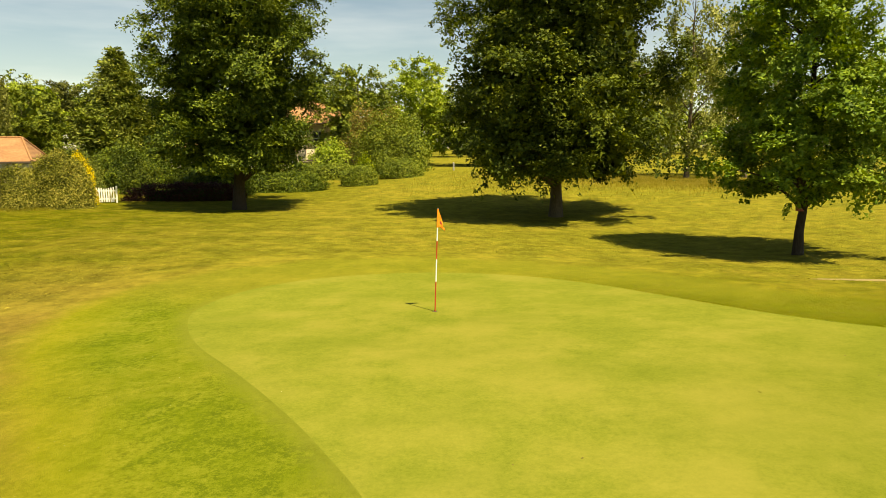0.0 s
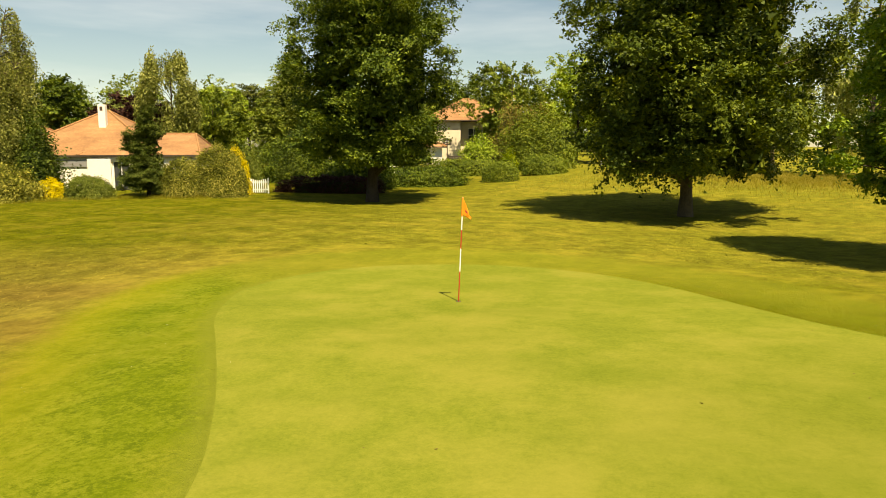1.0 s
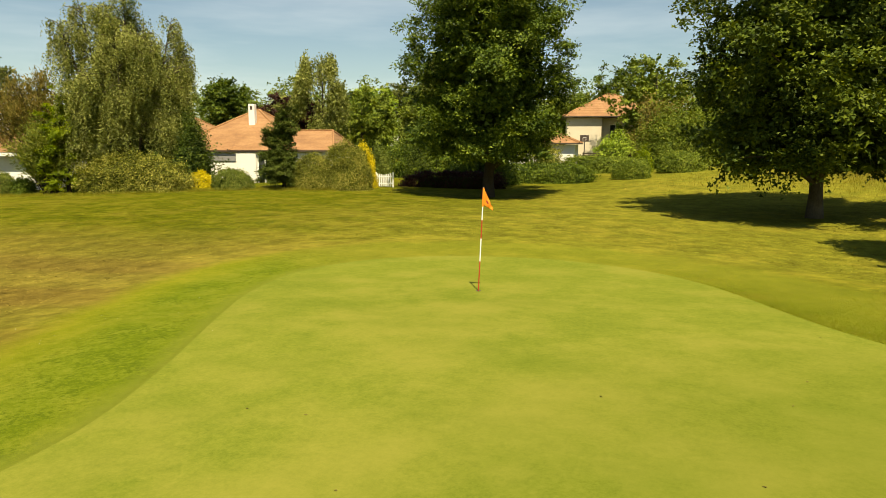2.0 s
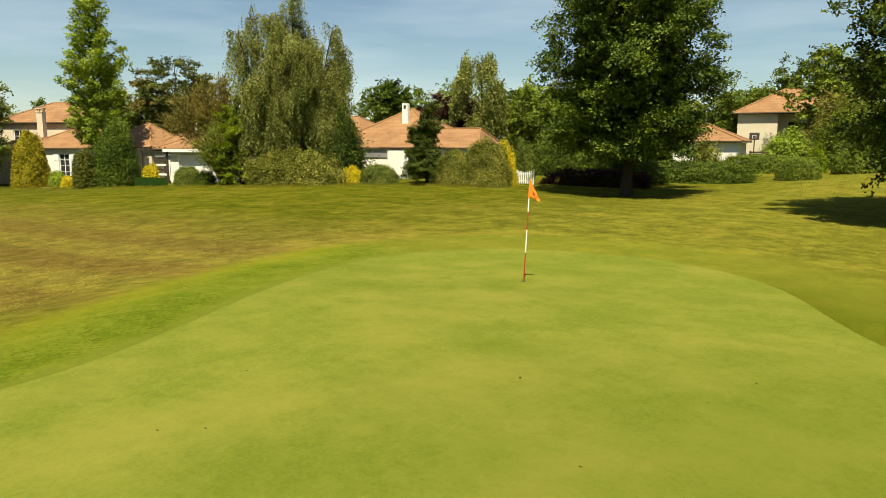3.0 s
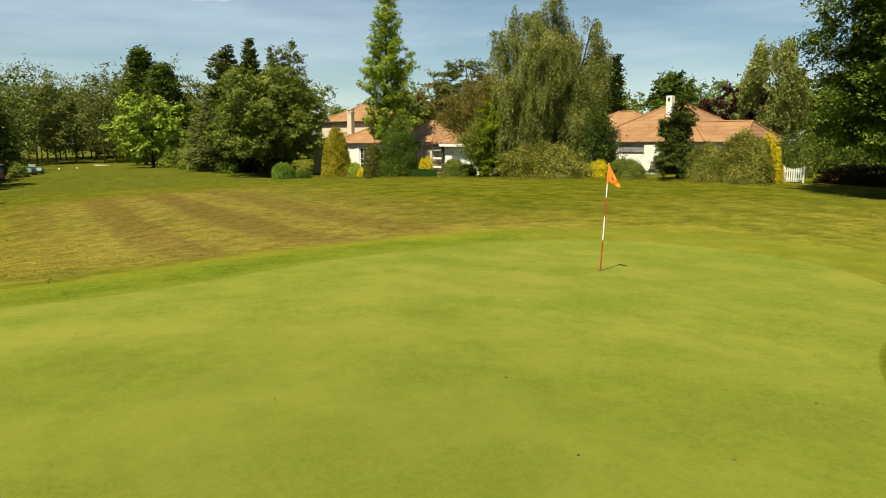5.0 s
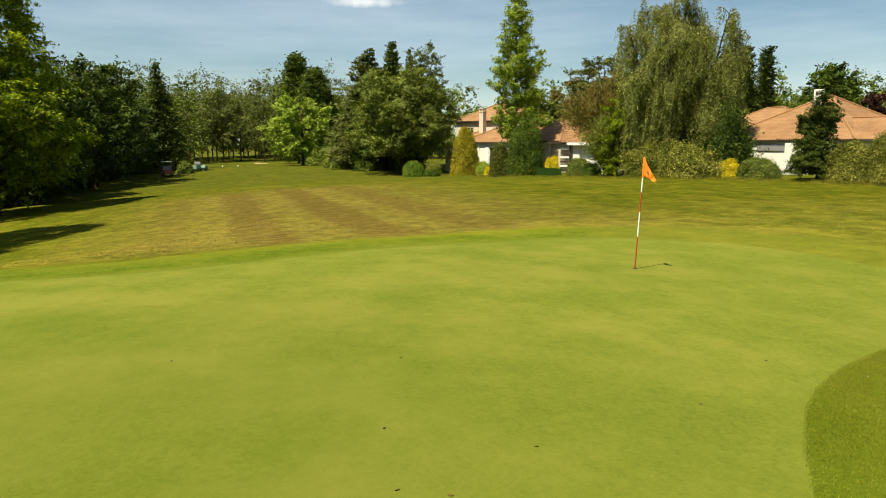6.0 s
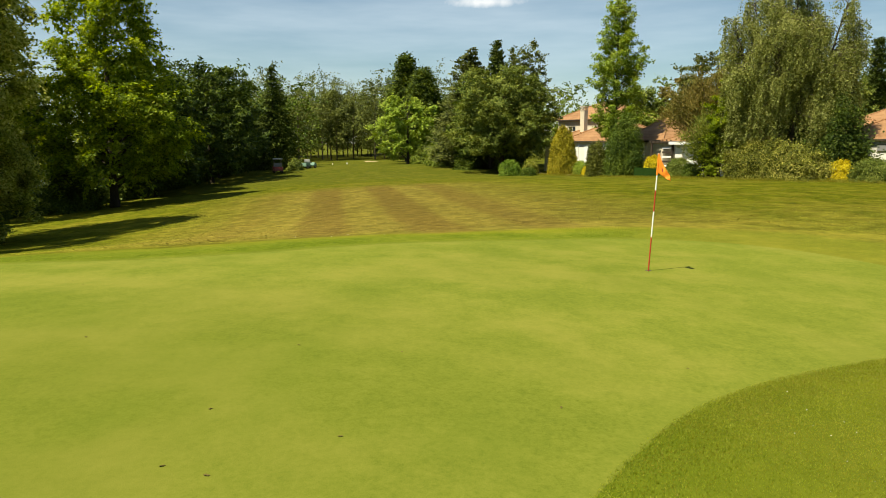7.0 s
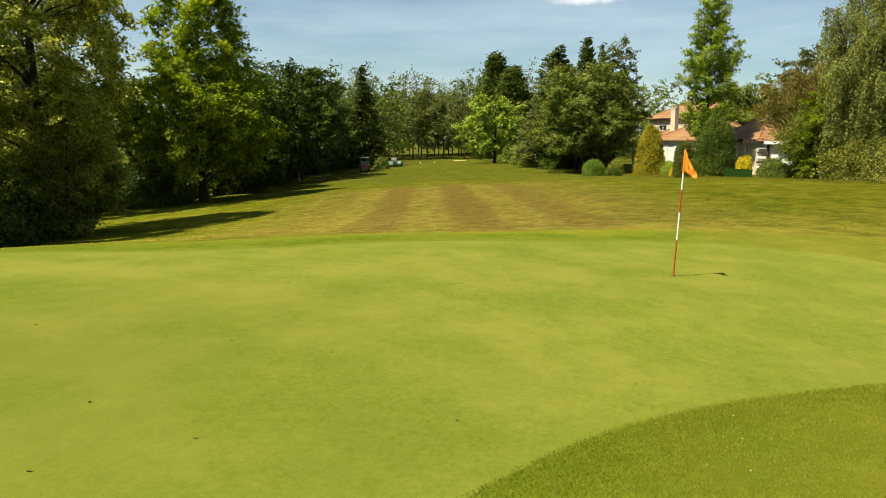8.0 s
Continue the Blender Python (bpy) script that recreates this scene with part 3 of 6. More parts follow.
def limb_tubes(rng, trunk_r, height, low, ends, bend=0.25):
    """A leaning trunk up to near the top, and limbs from it to the given ends."""
    zs = np.linspace(-0.15, height * 0.9, 12)
    sway = np.cumsum(rng.normal(size=(12, 2)) * 0.03 * height / 10, axis=0)
    sway[:2] = 0
    path = np.column_stack([sway, zs])
    flare = trunk_r * (1 - 0.85 * np.linspace(0, 1, 12)) * (1 + 0.3 * np.exp(-np.maximum(zs, 0) / 0.25))
    tubes = [tube(path, flare, 10)]
    for e in ends:
        z0 = np.clip(e[2] - (0.25 + 0.5 * rng.random()) * np.hypot(e[0], e[1]), low * 0.8, height * 0.8)
        i = np.interp(z0, zs, np.arange(12))
        s = np.array([np.interp(i, np.arange(12), path[:, k]) for k in range(3)])
        t = np.linspace(0, 1, 6)[:, None]
        curve = s + (e - s) * t + np.array([0, 0, 1.0]) * (np.sin(t * math.pi) * bend * np.linalg.norm(e - s) * 0.4)
        r0 = np.interp(z0, zs, flare) * rng.uniform(0.3, 0.5)
        tubes.append(tube(curve, np.linspace(r0, 0.012, 6), 5))
    return join_tubes(tubes)


def plant(name, x, y, label, category, trunk, crown, bark, leaf, group="", turn=0.0, sink=0.0):
    """A tree as an Empty at its foot with a trunk and a crown."""
    root = tagged(new(name), label, category, group)
    root.matrix_world = pose(x, y, float(ground_z(x, y)) - sink, 0, 0, turn)
    if trunk is not None:
        link_mesh("trunk", make_mesh("trunk", *trunk, [bark], True), root)
    link_mesh("crown", make_mesh("crown", *crown, [leaf]), root)
    return root


def broadleaf(name, x, y, height, low, profile, seed, label, leaf=LEAF_OAK, bark=BARK, trunk_r=0.3, clumps=110, clump_r=0.9, leaves=30000, size=0.17,
              inner=0.45, limbs=26, squash=(1, 1), category="tree", flat=0.75, group="", skirt=0.0, heart=0.0):
    rng = np.random.default_rng(seed)
    c = envelope_points(rng, clumps, low + clump_r * 0.5, height - clump_r * 0.4, profile, inner, squash)
    lump = 1 + 0.16 * np.sin(3 * np.arctan2(c[:, 1], c[:, 0]) + c[:, 2] * 1.1 + seed)
    c[:, :2] *= lump[:, None]
    c[:, 2] -= skirt * np.hypot(c[:, 0], c[:, 1])
    radii = clump_r * rng.uniform(0.55, 1.25, clumps)
    crown = clump_leaves(rng, c, radii, leaves, size, flat)
    if heart:
        crown = join_tubes([crown, heart_leaves(rng, int(leaves * heart), low + 0.4, height * 0.92, profile, size * 2.2)])
    ends = c[rng.permutation(clumps)[:limbs]]
    return plant(name, x, y, label, category, limb_tubes(rng, trunk_r, height, low, ends), crown, bark, leaf, group)


def conifer(name, x, y, height, low, radius, seed, label, leaf=LEAF_CONIFER, tiers=26, per=9, droop=0.35, power=0.9, leaves=9000, size=0.4, trunk_r=0.2, category="tree", ragged=0.25, squash=1.0, slim=0.4, spread=1.0):
    """Boughs in tiers on a straight stem, each hung with slim sprays."""
    rng = np.random.default_rng(seed)
    tips, boughs = [], []
    for i in range(tiers):
        h = min(0.99, max(0.0, (i + rng.random() * 0.6) / tiers))
        z = low + (height - low) * h
        r = radius * (1 - h) ** power + 0.08
        for k in range(per):
            a = 2 * math.pi * (k + rng.random()) / per + i
            rr = r * rng.uniform(1 - ragged, 1 + ragged * 0.5)
            zz = z + rng.normal() * 0.7 * (height - low) / tiers
            s = np.array([0, 0, zz])
            e = np.array([rr * math.cos(a), rr * math.sin(a) * squash, zz - droop * rr])
            boughs.append((s, e))
    boughs = np.array(boughs)
    ln = np.linalg.norm(boughs[:, 1] - boughs[:, 0], axis=1) + 0.05
    pick = rng.choice(len(boughs), leaves, p=ln / ln.sum())
    t = rng.random(leaves) ** 0.6
    s, e = boughs[pick, 0], boughs[pick, 1]
    axis = e - s
    pos = s + axis * t[:, None] + rng.normal(size=(leaves, 3)) * (0.10 + 0.09 * ln[pick])[:, None] * np.array([1, 1, 0.5]) * spread
    along = axis / ln[pick][:, None] + rng.normal(size=(leaves, 3)) * 0.4
    crown = leaf_cards(rng, pos, rng.normal(size=(leaves, 3)) * 0.5 + np.array([0, 0, 1.0]), size, along, slim)
    tubes = [tube(np.array([[0, 0, -0.1], [0, 0, height * 0.5], [0, 0, height * 0.97]]), [trunk_r, trunk_r * 0.55, 0.02], 8)]
    return plant(name, x, y, label, category, join_tubes(tubes), crown, BARK, leaf)


def weeping(name, x, y, height, low, profile, seed, label, leaf=LEAF_BIRCH, strands=900, length=(1.2, 3.5), size=0.13, step=0.11, trunk_r=0.2, limbs=40, squash=(1, 1)):
    """A birch: limbs that rise, and thin hanging strands of small leaves."""
    rng = np.random.default_rng(seed)
    leaders = envelope_points(rng, max(18, strands // 42), low + 1.8, height, profile, 0.45, squash)
    leaders *= np.array([1, 1, 1]) * rng.uniform(0.88, 1.02, (len(leaders), 1))
    pick = rng.integers(0, len(leaders), strands)
    tops = leaders[pick] + rng.normal(size=(strands, 3)) * np.array([0.3, 0.3, 0.4])
    tops[:, 2] = np.maximum(tops[:, 2], low + 0.6)
    pos, along = [], []
    for p in tops:
        ln = rng.uniform(*length)
        ln = min(ln, max(p[2] - low * 0.6, 0.5))
        k = max(int(ln / step), 3)
        t = np.linspace(0, 1, k)[:, None]
        out = unit(np.array([p[0], p[1], 0]))[None]
        drift = rng.normal(size=3) * np.array([0.22, 0.22, 0])
        pos.append(p + out * (np.sqrt(t) * 0.35 * ln * 0.35) + drift * t + np.array([0, 0, -1.0]) * t * ln + rng.normal(size=(k, 3)) * 0.07)
        along.append(np.repeat([[0, 0, -1.0]], k, 0) + rng.normal(size=(k, 3)) * 0.6)
    pos, along = np.concatenate(pos), np.concatenate(along)
    crown = leaf_cards(rng, pos, rng.normal(size=pos.shape) + np.array([0, 0, 0.25]), size, along, 0.6)
    ends = tops[rng.permutation(strands)[:limbs]]
    return plant(name, x, y, label, "tree", limb_tubes(rng, trunk_r, height, low + 1.0, ends, 0.5), crown, BARK_PALE, leaf)


def curve_points(a, b, sag, n=7):
    """Points from a to b on an arc that rises (sag above 0) or droops."""
    t = np.linspace(0, 1, n)[:, None]
    a, b = np.asarray(a, dtype=float), np.asarray(b, dtype=float)
    return a + (b - a) * t + np.array([0, 0, 1.0]) * np.sin(t * math.pi) * sag * np.linalg.norm(b - a)


def along_curve(curve, t):
    """Places at shares t along a polyline."""
    k = np.asarray(t) * (len(curve) - 1)
    return np.stack([np.interp(k, np.arange(len(curve)), curve[:, i]) for i in range(3)], axis=1)


def weeping_birch(name, x, y, leaders, seed, label, leaf, boughs=38, hang=(0.8, 2.8), size=0.125, step=0.064, trunk_r=0.22, foot=2.2):
    """Several rising leaders (x, y, height); arching boughs along them, hung with long leafy twigs."""
    rng = np.random.default_rng(seed)
    tubes, pos, along = [], [], []
    for lx, ly, lh in leaders:
        base = np.array([0.05 * lx, 0.05 * ly, -0.1])
        knee = np.array([lx * 0.55, ly * 0.55, lh * 0.42])
        stem = np.concatenate([curve_points(base, knee, 0.04, 5)[:-1], curve_points(knee, (lx, ly, lh), 0.05, 7)])
        tubes.append(tube(stem, np.linspace(trunk_r * lh / 14, 0.015, len(stem)), 6))
        for t in np.sort(rng.uniform(0.34, 1.0, int(boughs * lh / 10))):
            s = along_curve(stem, [t])[0]
            out = np.array([lx, ly]) * 0.22 + rng.normal(size=2)
            out = out / (np.linalg.norm(out) + 1e-6)
            reach = (0.75 + 2.2 * (1 - t) ** 0.8) * rng.uniform(0.55, 1.15)
            e = s + np.array([out[0] * reach, out[1] * reach, 0.28 * reach * rng.uniform(0.2, 1.5)])
            arm = curve_points(s, e, 0.18, 6)
            tubes.append(tube(arm, np.linspace(0.035, 0.008, 6), 4))
            for u in rng.uniform(0.12, 1.0, int(4 + reach * 8)):
                p = along_curve(arm, [u])[0] + rng.normal(size=3) * 0.12
                ln = min(rng.uniform(*hang) * (0.5 + 0.7 * (1 - t)), max(p[2] - foot * rng.uniform(0.5, 1.2), 0.4))
                k = max(int(ln / step), 4)
                v = np.linspace(0, 1, k)[:, None]
                drift = np.array([out[0], out[1], 0]) * 0.22 * ln + rng.normal(size=3) * np.array([0.14, 0.14, 0])
                pos.append(p + drift * np.sqrt(v) + np.array([0, 0, -1.0]) * ln * v + rng.normal(size=(k, 3)) * 0.055)
                along.append(np.array([0, 0, -1.0]) + rng.normal(size=(k, 3)) * 0.5)
    pos, along = np.concatenate(pos), np.concatenate(along)
    crown = leaf_cards(rng, pos, rng.normal(size=pos.shape) + np.array([0, 0, 0.4]), size, along, 0.6)
    return plant(name, x, y, label, "tree", join_tubes(tubes), crown, BARK_PALE, leaf)


def tiered_tree(name, x, y, height, low, profile, seed, label, leaf, bark=BARK, tiers=24, per=6, rise=0.35, tuft=0.36, leaves=30000, size=0.2, trunk_r=0.2, start=0.25, stretch=1.0, group=""):
    """A straight stem with rising boughs in tiers; leaves sit in tufts along each bough."""
    rng = np.random.default_rng(seed)
    tubes = [tube(np.array([[0, 0, -0.15], [0, 0, height * 0.5], [0, 0, height * 0.97]]), [trunk_r, trunk_r * 0.55, 0.02], 8)]
    spots, axes = [], []
    for i in range(tiers):
        h = (i + rng.random() * 0.7) / tiers
        z = low + (height - low) * h
        turn = rng.uniform(0, 6.28)
        for k in range(per):
            a = turn + 2 * math.pi * (k + rng.uniform(-0.25, 0.25)) / per
            r = profile(h) * rng.uniform(0.6, 1.18)
            z1 = min(z + rise * r * rng.uniform(0.5, 1.3), height)
            z0 = max(z1 - rise * r * 1.6 - 0.15, low * 0.7)
            arm = curve_points((0, 0, z0), (r * math.cos(a), r * math.sin(a), z1), -0.05, 6)
            tubes.append(tube(arm, np.linspace(0.02 + 0.012 * r, 0.006, 6), 4))
            n = max(2, int(r / (tuft * 0.75)))
            u = np.linspace(start, 1.0, n)
            spots.append(along_curve(arm, u) + rng.normal(size=(n, 3)) * tuft * 0.4)
            axes.append(np.repeat(unit(arm[-1] - arm[0])[None], n, 0))
    spots.append(np.array([[0, 0, height]])), axes.append(np.array([[0, 0, 1.0]]))
    spots, axes = np.concatenate(spots), np.concatenate(axes)
    pick = rng.integers(0, len(spots), leaves)
    off = np.clip(rng.normal(size=(leaves, 3)), -1.8, 1.8) * tuft * np.array([0.62, 0.62, 0.42 * stretch])
    nrm = rng.normal(size=(leaves, 3)) * 0.55 + np.array([0, 0, 0.9]) + off / tuft * 0.4
    crown = leaf_cards(rng, spots[pick] + off, nrm, size, axes[pick] + rng.normal(size=(leaves, 3)) * 0.7)
    return plant(name, x, y, label, "tree", join_tubes(tubes), crown, bark, leaf, group)


def plume_shrub(name, x, y, ends, seed, label, leaf, category="tree", stems=3, sprays=110, size=0.34, bare=0.28):
    """Feathery plumes: arching stems from one foot to each end, thick with fine slim sprays near the tips."""
    rng = np.random.default_rng(seed)
    tubes, pos, along = [], [], []
    for e in ends:
        for _ in range(stems):
            tip = np.array(e) + rng.normal(size=3) * np.array([0.42, 0.42, 0.35])
            stem = curve_points(rng.normal(size=3) * np.array([0.2, 0.2, 0]), tip, 0.12 * rng.uniform(0.3, 1.3), 8)
            tubes.append(tube(stem, np.linspace(0.04, 0.006, 8), 5))
            t = 1 - (1 - bare) * rng.random(sprays) ** 1.2
            p = along_curve(stem, t)
            d = unit(along_curve(stem, np.minimum(t + 0.05, 1.0)) - along_curve(stem, t - 0.05))
            girth = (0.10 + 0.30 * np.sin(np.clip((1.08 - t) / 0.75, 0, 1) * math.pi))[:, None]
            side = rng.normal(size=(sprays, 3))
            pos.append(p + side * girth)
            along.append(d + side * 0.45 + np.array([0, 0, -0.1]))
    pos, along = np.concatenate(pos), np.concatenate(along)
    crown = leaf_cards(rng, pos, rng.normal(size=pos.shape) + np.array([0, 0, 0.5]), size, -along, 0.2)
    return plant(name, x, y, label, category, join_tubes(tubes), crown, BARK, leaf)


def shrub_mesh(seed, rx, ry, height, leaf, leaves, size, boxy=2.3, rough=0.1, base=0.0, taper=0.0, slim=0.62):
    """A leafy bush: a closed dark core, coloured as inner shade, and a skin of leaves on a rounded block."""
    rng = np.random.default_rng(seed)
    d = ball(rng, leaves)
    d[:, 2] = np.abs(d[:, 2]) * 1.0 - 0.05
    q = d / (np.sum(np.abs(d) ** boxy, axis=1, keepdims=True) ** (1 / boxy))
    # swells and hollows: a few broad waves and many small ones over the skin
    lump = np.ones(leaves)
    for waves, pitch, share in ((6, 4.5, 0.6), (16, 13.0, 0.9)):
        way = ball(rng, waves) * pitch * rng.uniform(0.7, 1.3, (waves, 1))
        stretch = np.array([max(rx / height, 0.6), max(ry / height, 0.6), 1.0])
        swell = np.sin((q * stretch) @ way.T + rng.uniform(0, 6.28, waves)).sum(axis=1) / math.sqrt(waves)
        lump += (0.45 * rough + 0.02) * share * swell
    lump = np.clip(lump + rng.normal(size=leaves) * (0.02 + 0.3 * rough), 0.84, 1.35)
    deep = 1 - 0.2 * rng.random(leaves) ** 1.4
    thin = 1 - taper * np.clip(q[:, 2:3], 0, 1)
    pos = q * np.array([rx, ry, height]) * (lump * deep)[:, None]
    pos[:, :2] *= thin
    pos[:, 2] = np.maximum(pos[:, 2] + base, 0.02)
    v, f = leaf_cards(rng, pos, q * 0.7 + rng.normal(size=(leaves, 3)) * 0.7 + np.array([0, 0, 0.25]), size, slim=slim)
    # closed hull inside the leaves; its dark colour gives the gaps their shade
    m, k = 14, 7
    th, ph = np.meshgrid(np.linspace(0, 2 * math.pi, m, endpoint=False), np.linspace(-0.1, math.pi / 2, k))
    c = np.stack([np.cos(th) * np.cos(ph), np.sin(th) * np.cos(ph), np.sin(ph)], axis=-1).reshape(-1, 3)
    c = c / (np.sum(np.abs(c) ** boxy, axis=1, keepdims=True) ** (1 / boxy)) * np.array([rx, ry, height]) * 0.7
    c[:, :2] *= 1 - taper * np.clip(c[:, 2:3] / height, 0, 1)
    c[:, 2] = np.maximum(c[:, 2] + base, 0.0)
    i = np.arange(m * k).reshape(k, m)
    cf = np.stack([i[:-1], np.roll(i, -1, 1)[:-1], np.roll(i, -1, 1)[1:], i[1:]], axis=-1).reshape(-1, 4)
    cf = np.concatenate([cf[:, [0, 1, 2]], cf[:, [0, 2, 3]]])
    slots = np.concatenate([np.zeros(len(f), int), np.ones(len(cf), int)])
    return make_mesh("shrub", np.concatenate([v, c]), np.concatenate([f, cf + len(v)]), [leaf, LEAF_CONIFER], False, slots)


def shrub(name, x, y, rx, ry, height, seed, label, leaf=LEAF_MAPLE, leaves=6000, size=0.12, turn=0.0, category="bush", group="", **shape):
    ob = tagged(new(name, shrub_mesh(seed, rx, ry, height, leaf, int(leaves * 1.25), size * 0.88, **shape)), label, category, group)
    ob.matrix_world = pose(x, y, float(ground_z(x, y)) - 0.03, 0, 0, turn)
    return ob


# crown outlines: radius by share of height
def dome(r, belly=0.35, top=0.25, foot=0.62):
    return lambda h: r * (top + (1 - top) * math.sqrt(max(0.0, 1 - ((h - belly) / (1 - belly)) ** 2))) if h > belly else r * (foot + (1 - foot) * math.sin(h / belly * math.pi / 2))


def spire(r, top=0.12, power=0.8):
    return lambda h: r * (top + (1 - top) * (1 - h) ** power) * min(1.0, 0.72 + h * 4)


def column(r):
    return lambda h: r * math.sin(math.pi * (0.12 + 0.83 * h)) ** 0.6


# ---- flagstick ----
def build_flagstick():
    z = float(ground_z(-0.25, 14.76)) + 0.02
    root = tagged(new("golf_flagstick"), "red and white banded golf pole with an orange flag", "golf flag")
    root.matrix_world = Matrix.Translation((-0.25, 14.76, z)) @ Vector((0, 0, 1)).rotation_difference(Vector((0.068, 0.068, 2.128))).to_matrix().to_4x4()
    red = plain_material("red_lacquer", (0.33, 0.03, 0.012), (0.42, 0.05, 0.02), 0.4, 4, 60, 0.05, 0.001)
    cuts = [0.0, 0.62, 1.09, 1.47, 2.13]
    for i, (a, b) in enumerate(zip(cuts[:-1], cuts[1:])):
        bm = bmesh.new()
        bmesh.ops.create_cone(bm, cap_ends=True, segments=12, radius1=0.0125, radius2=0.0125, depth=b - a, matrix=Matrix.Translation((0, 0, (a + b) / 2)))
        part("pole_band", bm, red if i % 2 == 0 else WHITE_PAINT, root, "red pole band" if i % 2 == 0 else "white pole band")
    # cloth pennant that droops from the top of the pole
    n, k = 14, 12
    away = np.array([0.62, 0.78, 0.0])
    side = np.array([-0.78, 0.62, 0.0])
    v = []
    for i in range(n):
        u = i / (n - 1)
        for j in range(k):
            w = j / (k - 1)
            top, bottom = 2.12 - 0.40 * u ** 0.85, 1.78 - 0.12 * u
            z0 = bottom + (top - bottom) * w
            fold = 0.035 * u * math.sin(7 * u + 2.5 * w) + 0.02 * u * math.sin(13 * u - 4 * w)
            v.append(away * (0.013 + 0.23 * u) + side * fold + np.array([0, 0, z0]))
    cloth = plain_material("orange_cloth", (0.72, 0.19, 0.008), (0.85, 0.26, 0.012), 0.75, 4, 90, 0.2, 0.002)
    me = make_mesh("flag", v, grid_faces(k, n), [cloth], True)
    flag = link_mesh("flag", me, root, "drooping orange cloth pennant")
    mod = flag.modifiers.new("thickness", "SOLIDIFY")
    mod.thickness = 0.004
    # dark round badge on both sides of the cloth
    bm = bmesh.new()
    for off in (-0.006, 0.006):
        ring = []
        for a in range(14):
            t = 2 * math.pi * a / 14
            u, w = 0.36 + 0.10 * math.cos(t), 0.46 + 0.13 * math.sin(t)
            top, bottom = 2.12 - 0.40 * u ** 0.85, 1.78 - 0.12 * u
            fold = 0.035 * u * math.sin(7 * u + 2.5 * w) + 0.02 * u * math.sin(13 * u - 4 * w)
            p = away * (0.013 + 0.23 * u) + side * (fold + off) + np.array([0, 0, bottom + (top - bottom) * w])
            ring.append(bm.verts.new(tuple(p)))
        bm.faces.new(ring)
    part("badge", bm, CART_RED, flag, "small dark red badge")
    bm = bmesh.new()
    bmesh.ops.create_cone(bm, cap_ends=True, segments=12, radius1=0.019, radius2=0.017, depth=0.38, matrix=Matrix.Translation((0, 0, 1.935)))
    part("sleeve", bm, cloth, root, "orange cloth sleeve on the pole")
    return root


build_flagstick()


def build_hole():
    """The cup: a dark ring sunk in the turf, closed by a dark disc for the shade inside."""
    z = float(ground_z(-0.25, 14.76)) + 0.024
    bm = bmesh.new()
    bmesh.ops.create_circle(bm, cap_ends=False, segments=24, radius=0.054, matrix=Matrix.Translation((-0.25, 14.76, z)))
    edge = list(bm.edges)
    made = bmesh.ops.extrude_edge_only(bm, edges=edge)
    for v in [g for g in made["geom"] if isinstance(g, bmesh.types.BMVert)]:
        v.co.z -= 0.1
        v.co.x, v.co.y = -0.25 + (v.co.x + 0.25) * 0.98, 14.76 + (v.co.y - 14.76) * 0.98
    ob = part("golf_hole", bm, TIMBER_DARK, None)
    # dark disc just below the rim, coloured as the shade in the cup
    disc = bmesh.new()
    bmesh.ops.create_circle(disc, cap_ends=True, segments=24, radius=0.053, matrix=Matrix.Translation((-0.25, 14.76, z - 0.001)))
    part("opening", disc, TIMBER_DARK, ob, "dark disc painted as the shaded opening")
    return tagged(ob, "small dark hole cut in the green", "golf hole")


build_hole()


# ---- houses ----
def tile_material():
    """Terracotta tiles: rows of rolls in the relief, and a tint a patch."""
    m, nt, bsdf = material("terracotta_tiles")
    big, small = object_noise(nt, 0.7, 4, 0.6), object_noise(nt, 7.0, 3, 0.7)
    co = nt.nodes.new("ShaderNodeTexCoord")
    row = node(nt, "TexWave", Scale=1.05, Distortion=0.6, Detail=1.0)
    row.bands_direction = "Z"
    nt.links.new(co.outputs["Object"], row.inputs["Vector"])
    v = maths(nt, "MULTIPLY_ADD", small.outputs["Fac"], 0.5, maths(nt, "MULTIPLY", big.outputs["Fac"], 0.5))
    r = ramp_node(nt, [(0.35, (0.175, 0.084, 0.033)), (0.52, (0.27, 0.142, 0.058)), (0.68, (0.35, 0.20, 0.092))])
    nt.links.new(v, r.inputs["Fac"])
    nt.links.new(mix_colour(nt, maths(nt, "MULTIPLY", row.outputs["Fac"], 0.18), r.outputs["Color"], (0.20, 0.09, 0.042)), bsdf.inputs["Base Color"])
    bsdf.inputs["Roughness"].default_value = 0.85
    add_bump(nt, bsdf, maths(nt, "MULTIPLY_ADD", row.outputs["Fac"], 0.7, small.outputs["Fac"]), 0.6, 0.05)
    return m


TILES = tile_material()
RIDGE = plain_material("ridge_tile", (0.27, 0.14, 0.06), (0.36, 0.20, 0.10), 0.85, 1.0, 8.0, 0.3, 0.02)
GLASS = plain_material("dark_glazing", (0.03, 0.035, 0.04), (0.05, 0.055, 0.06), 0.08, 0.5, 3.0, 0.02, 0.002)


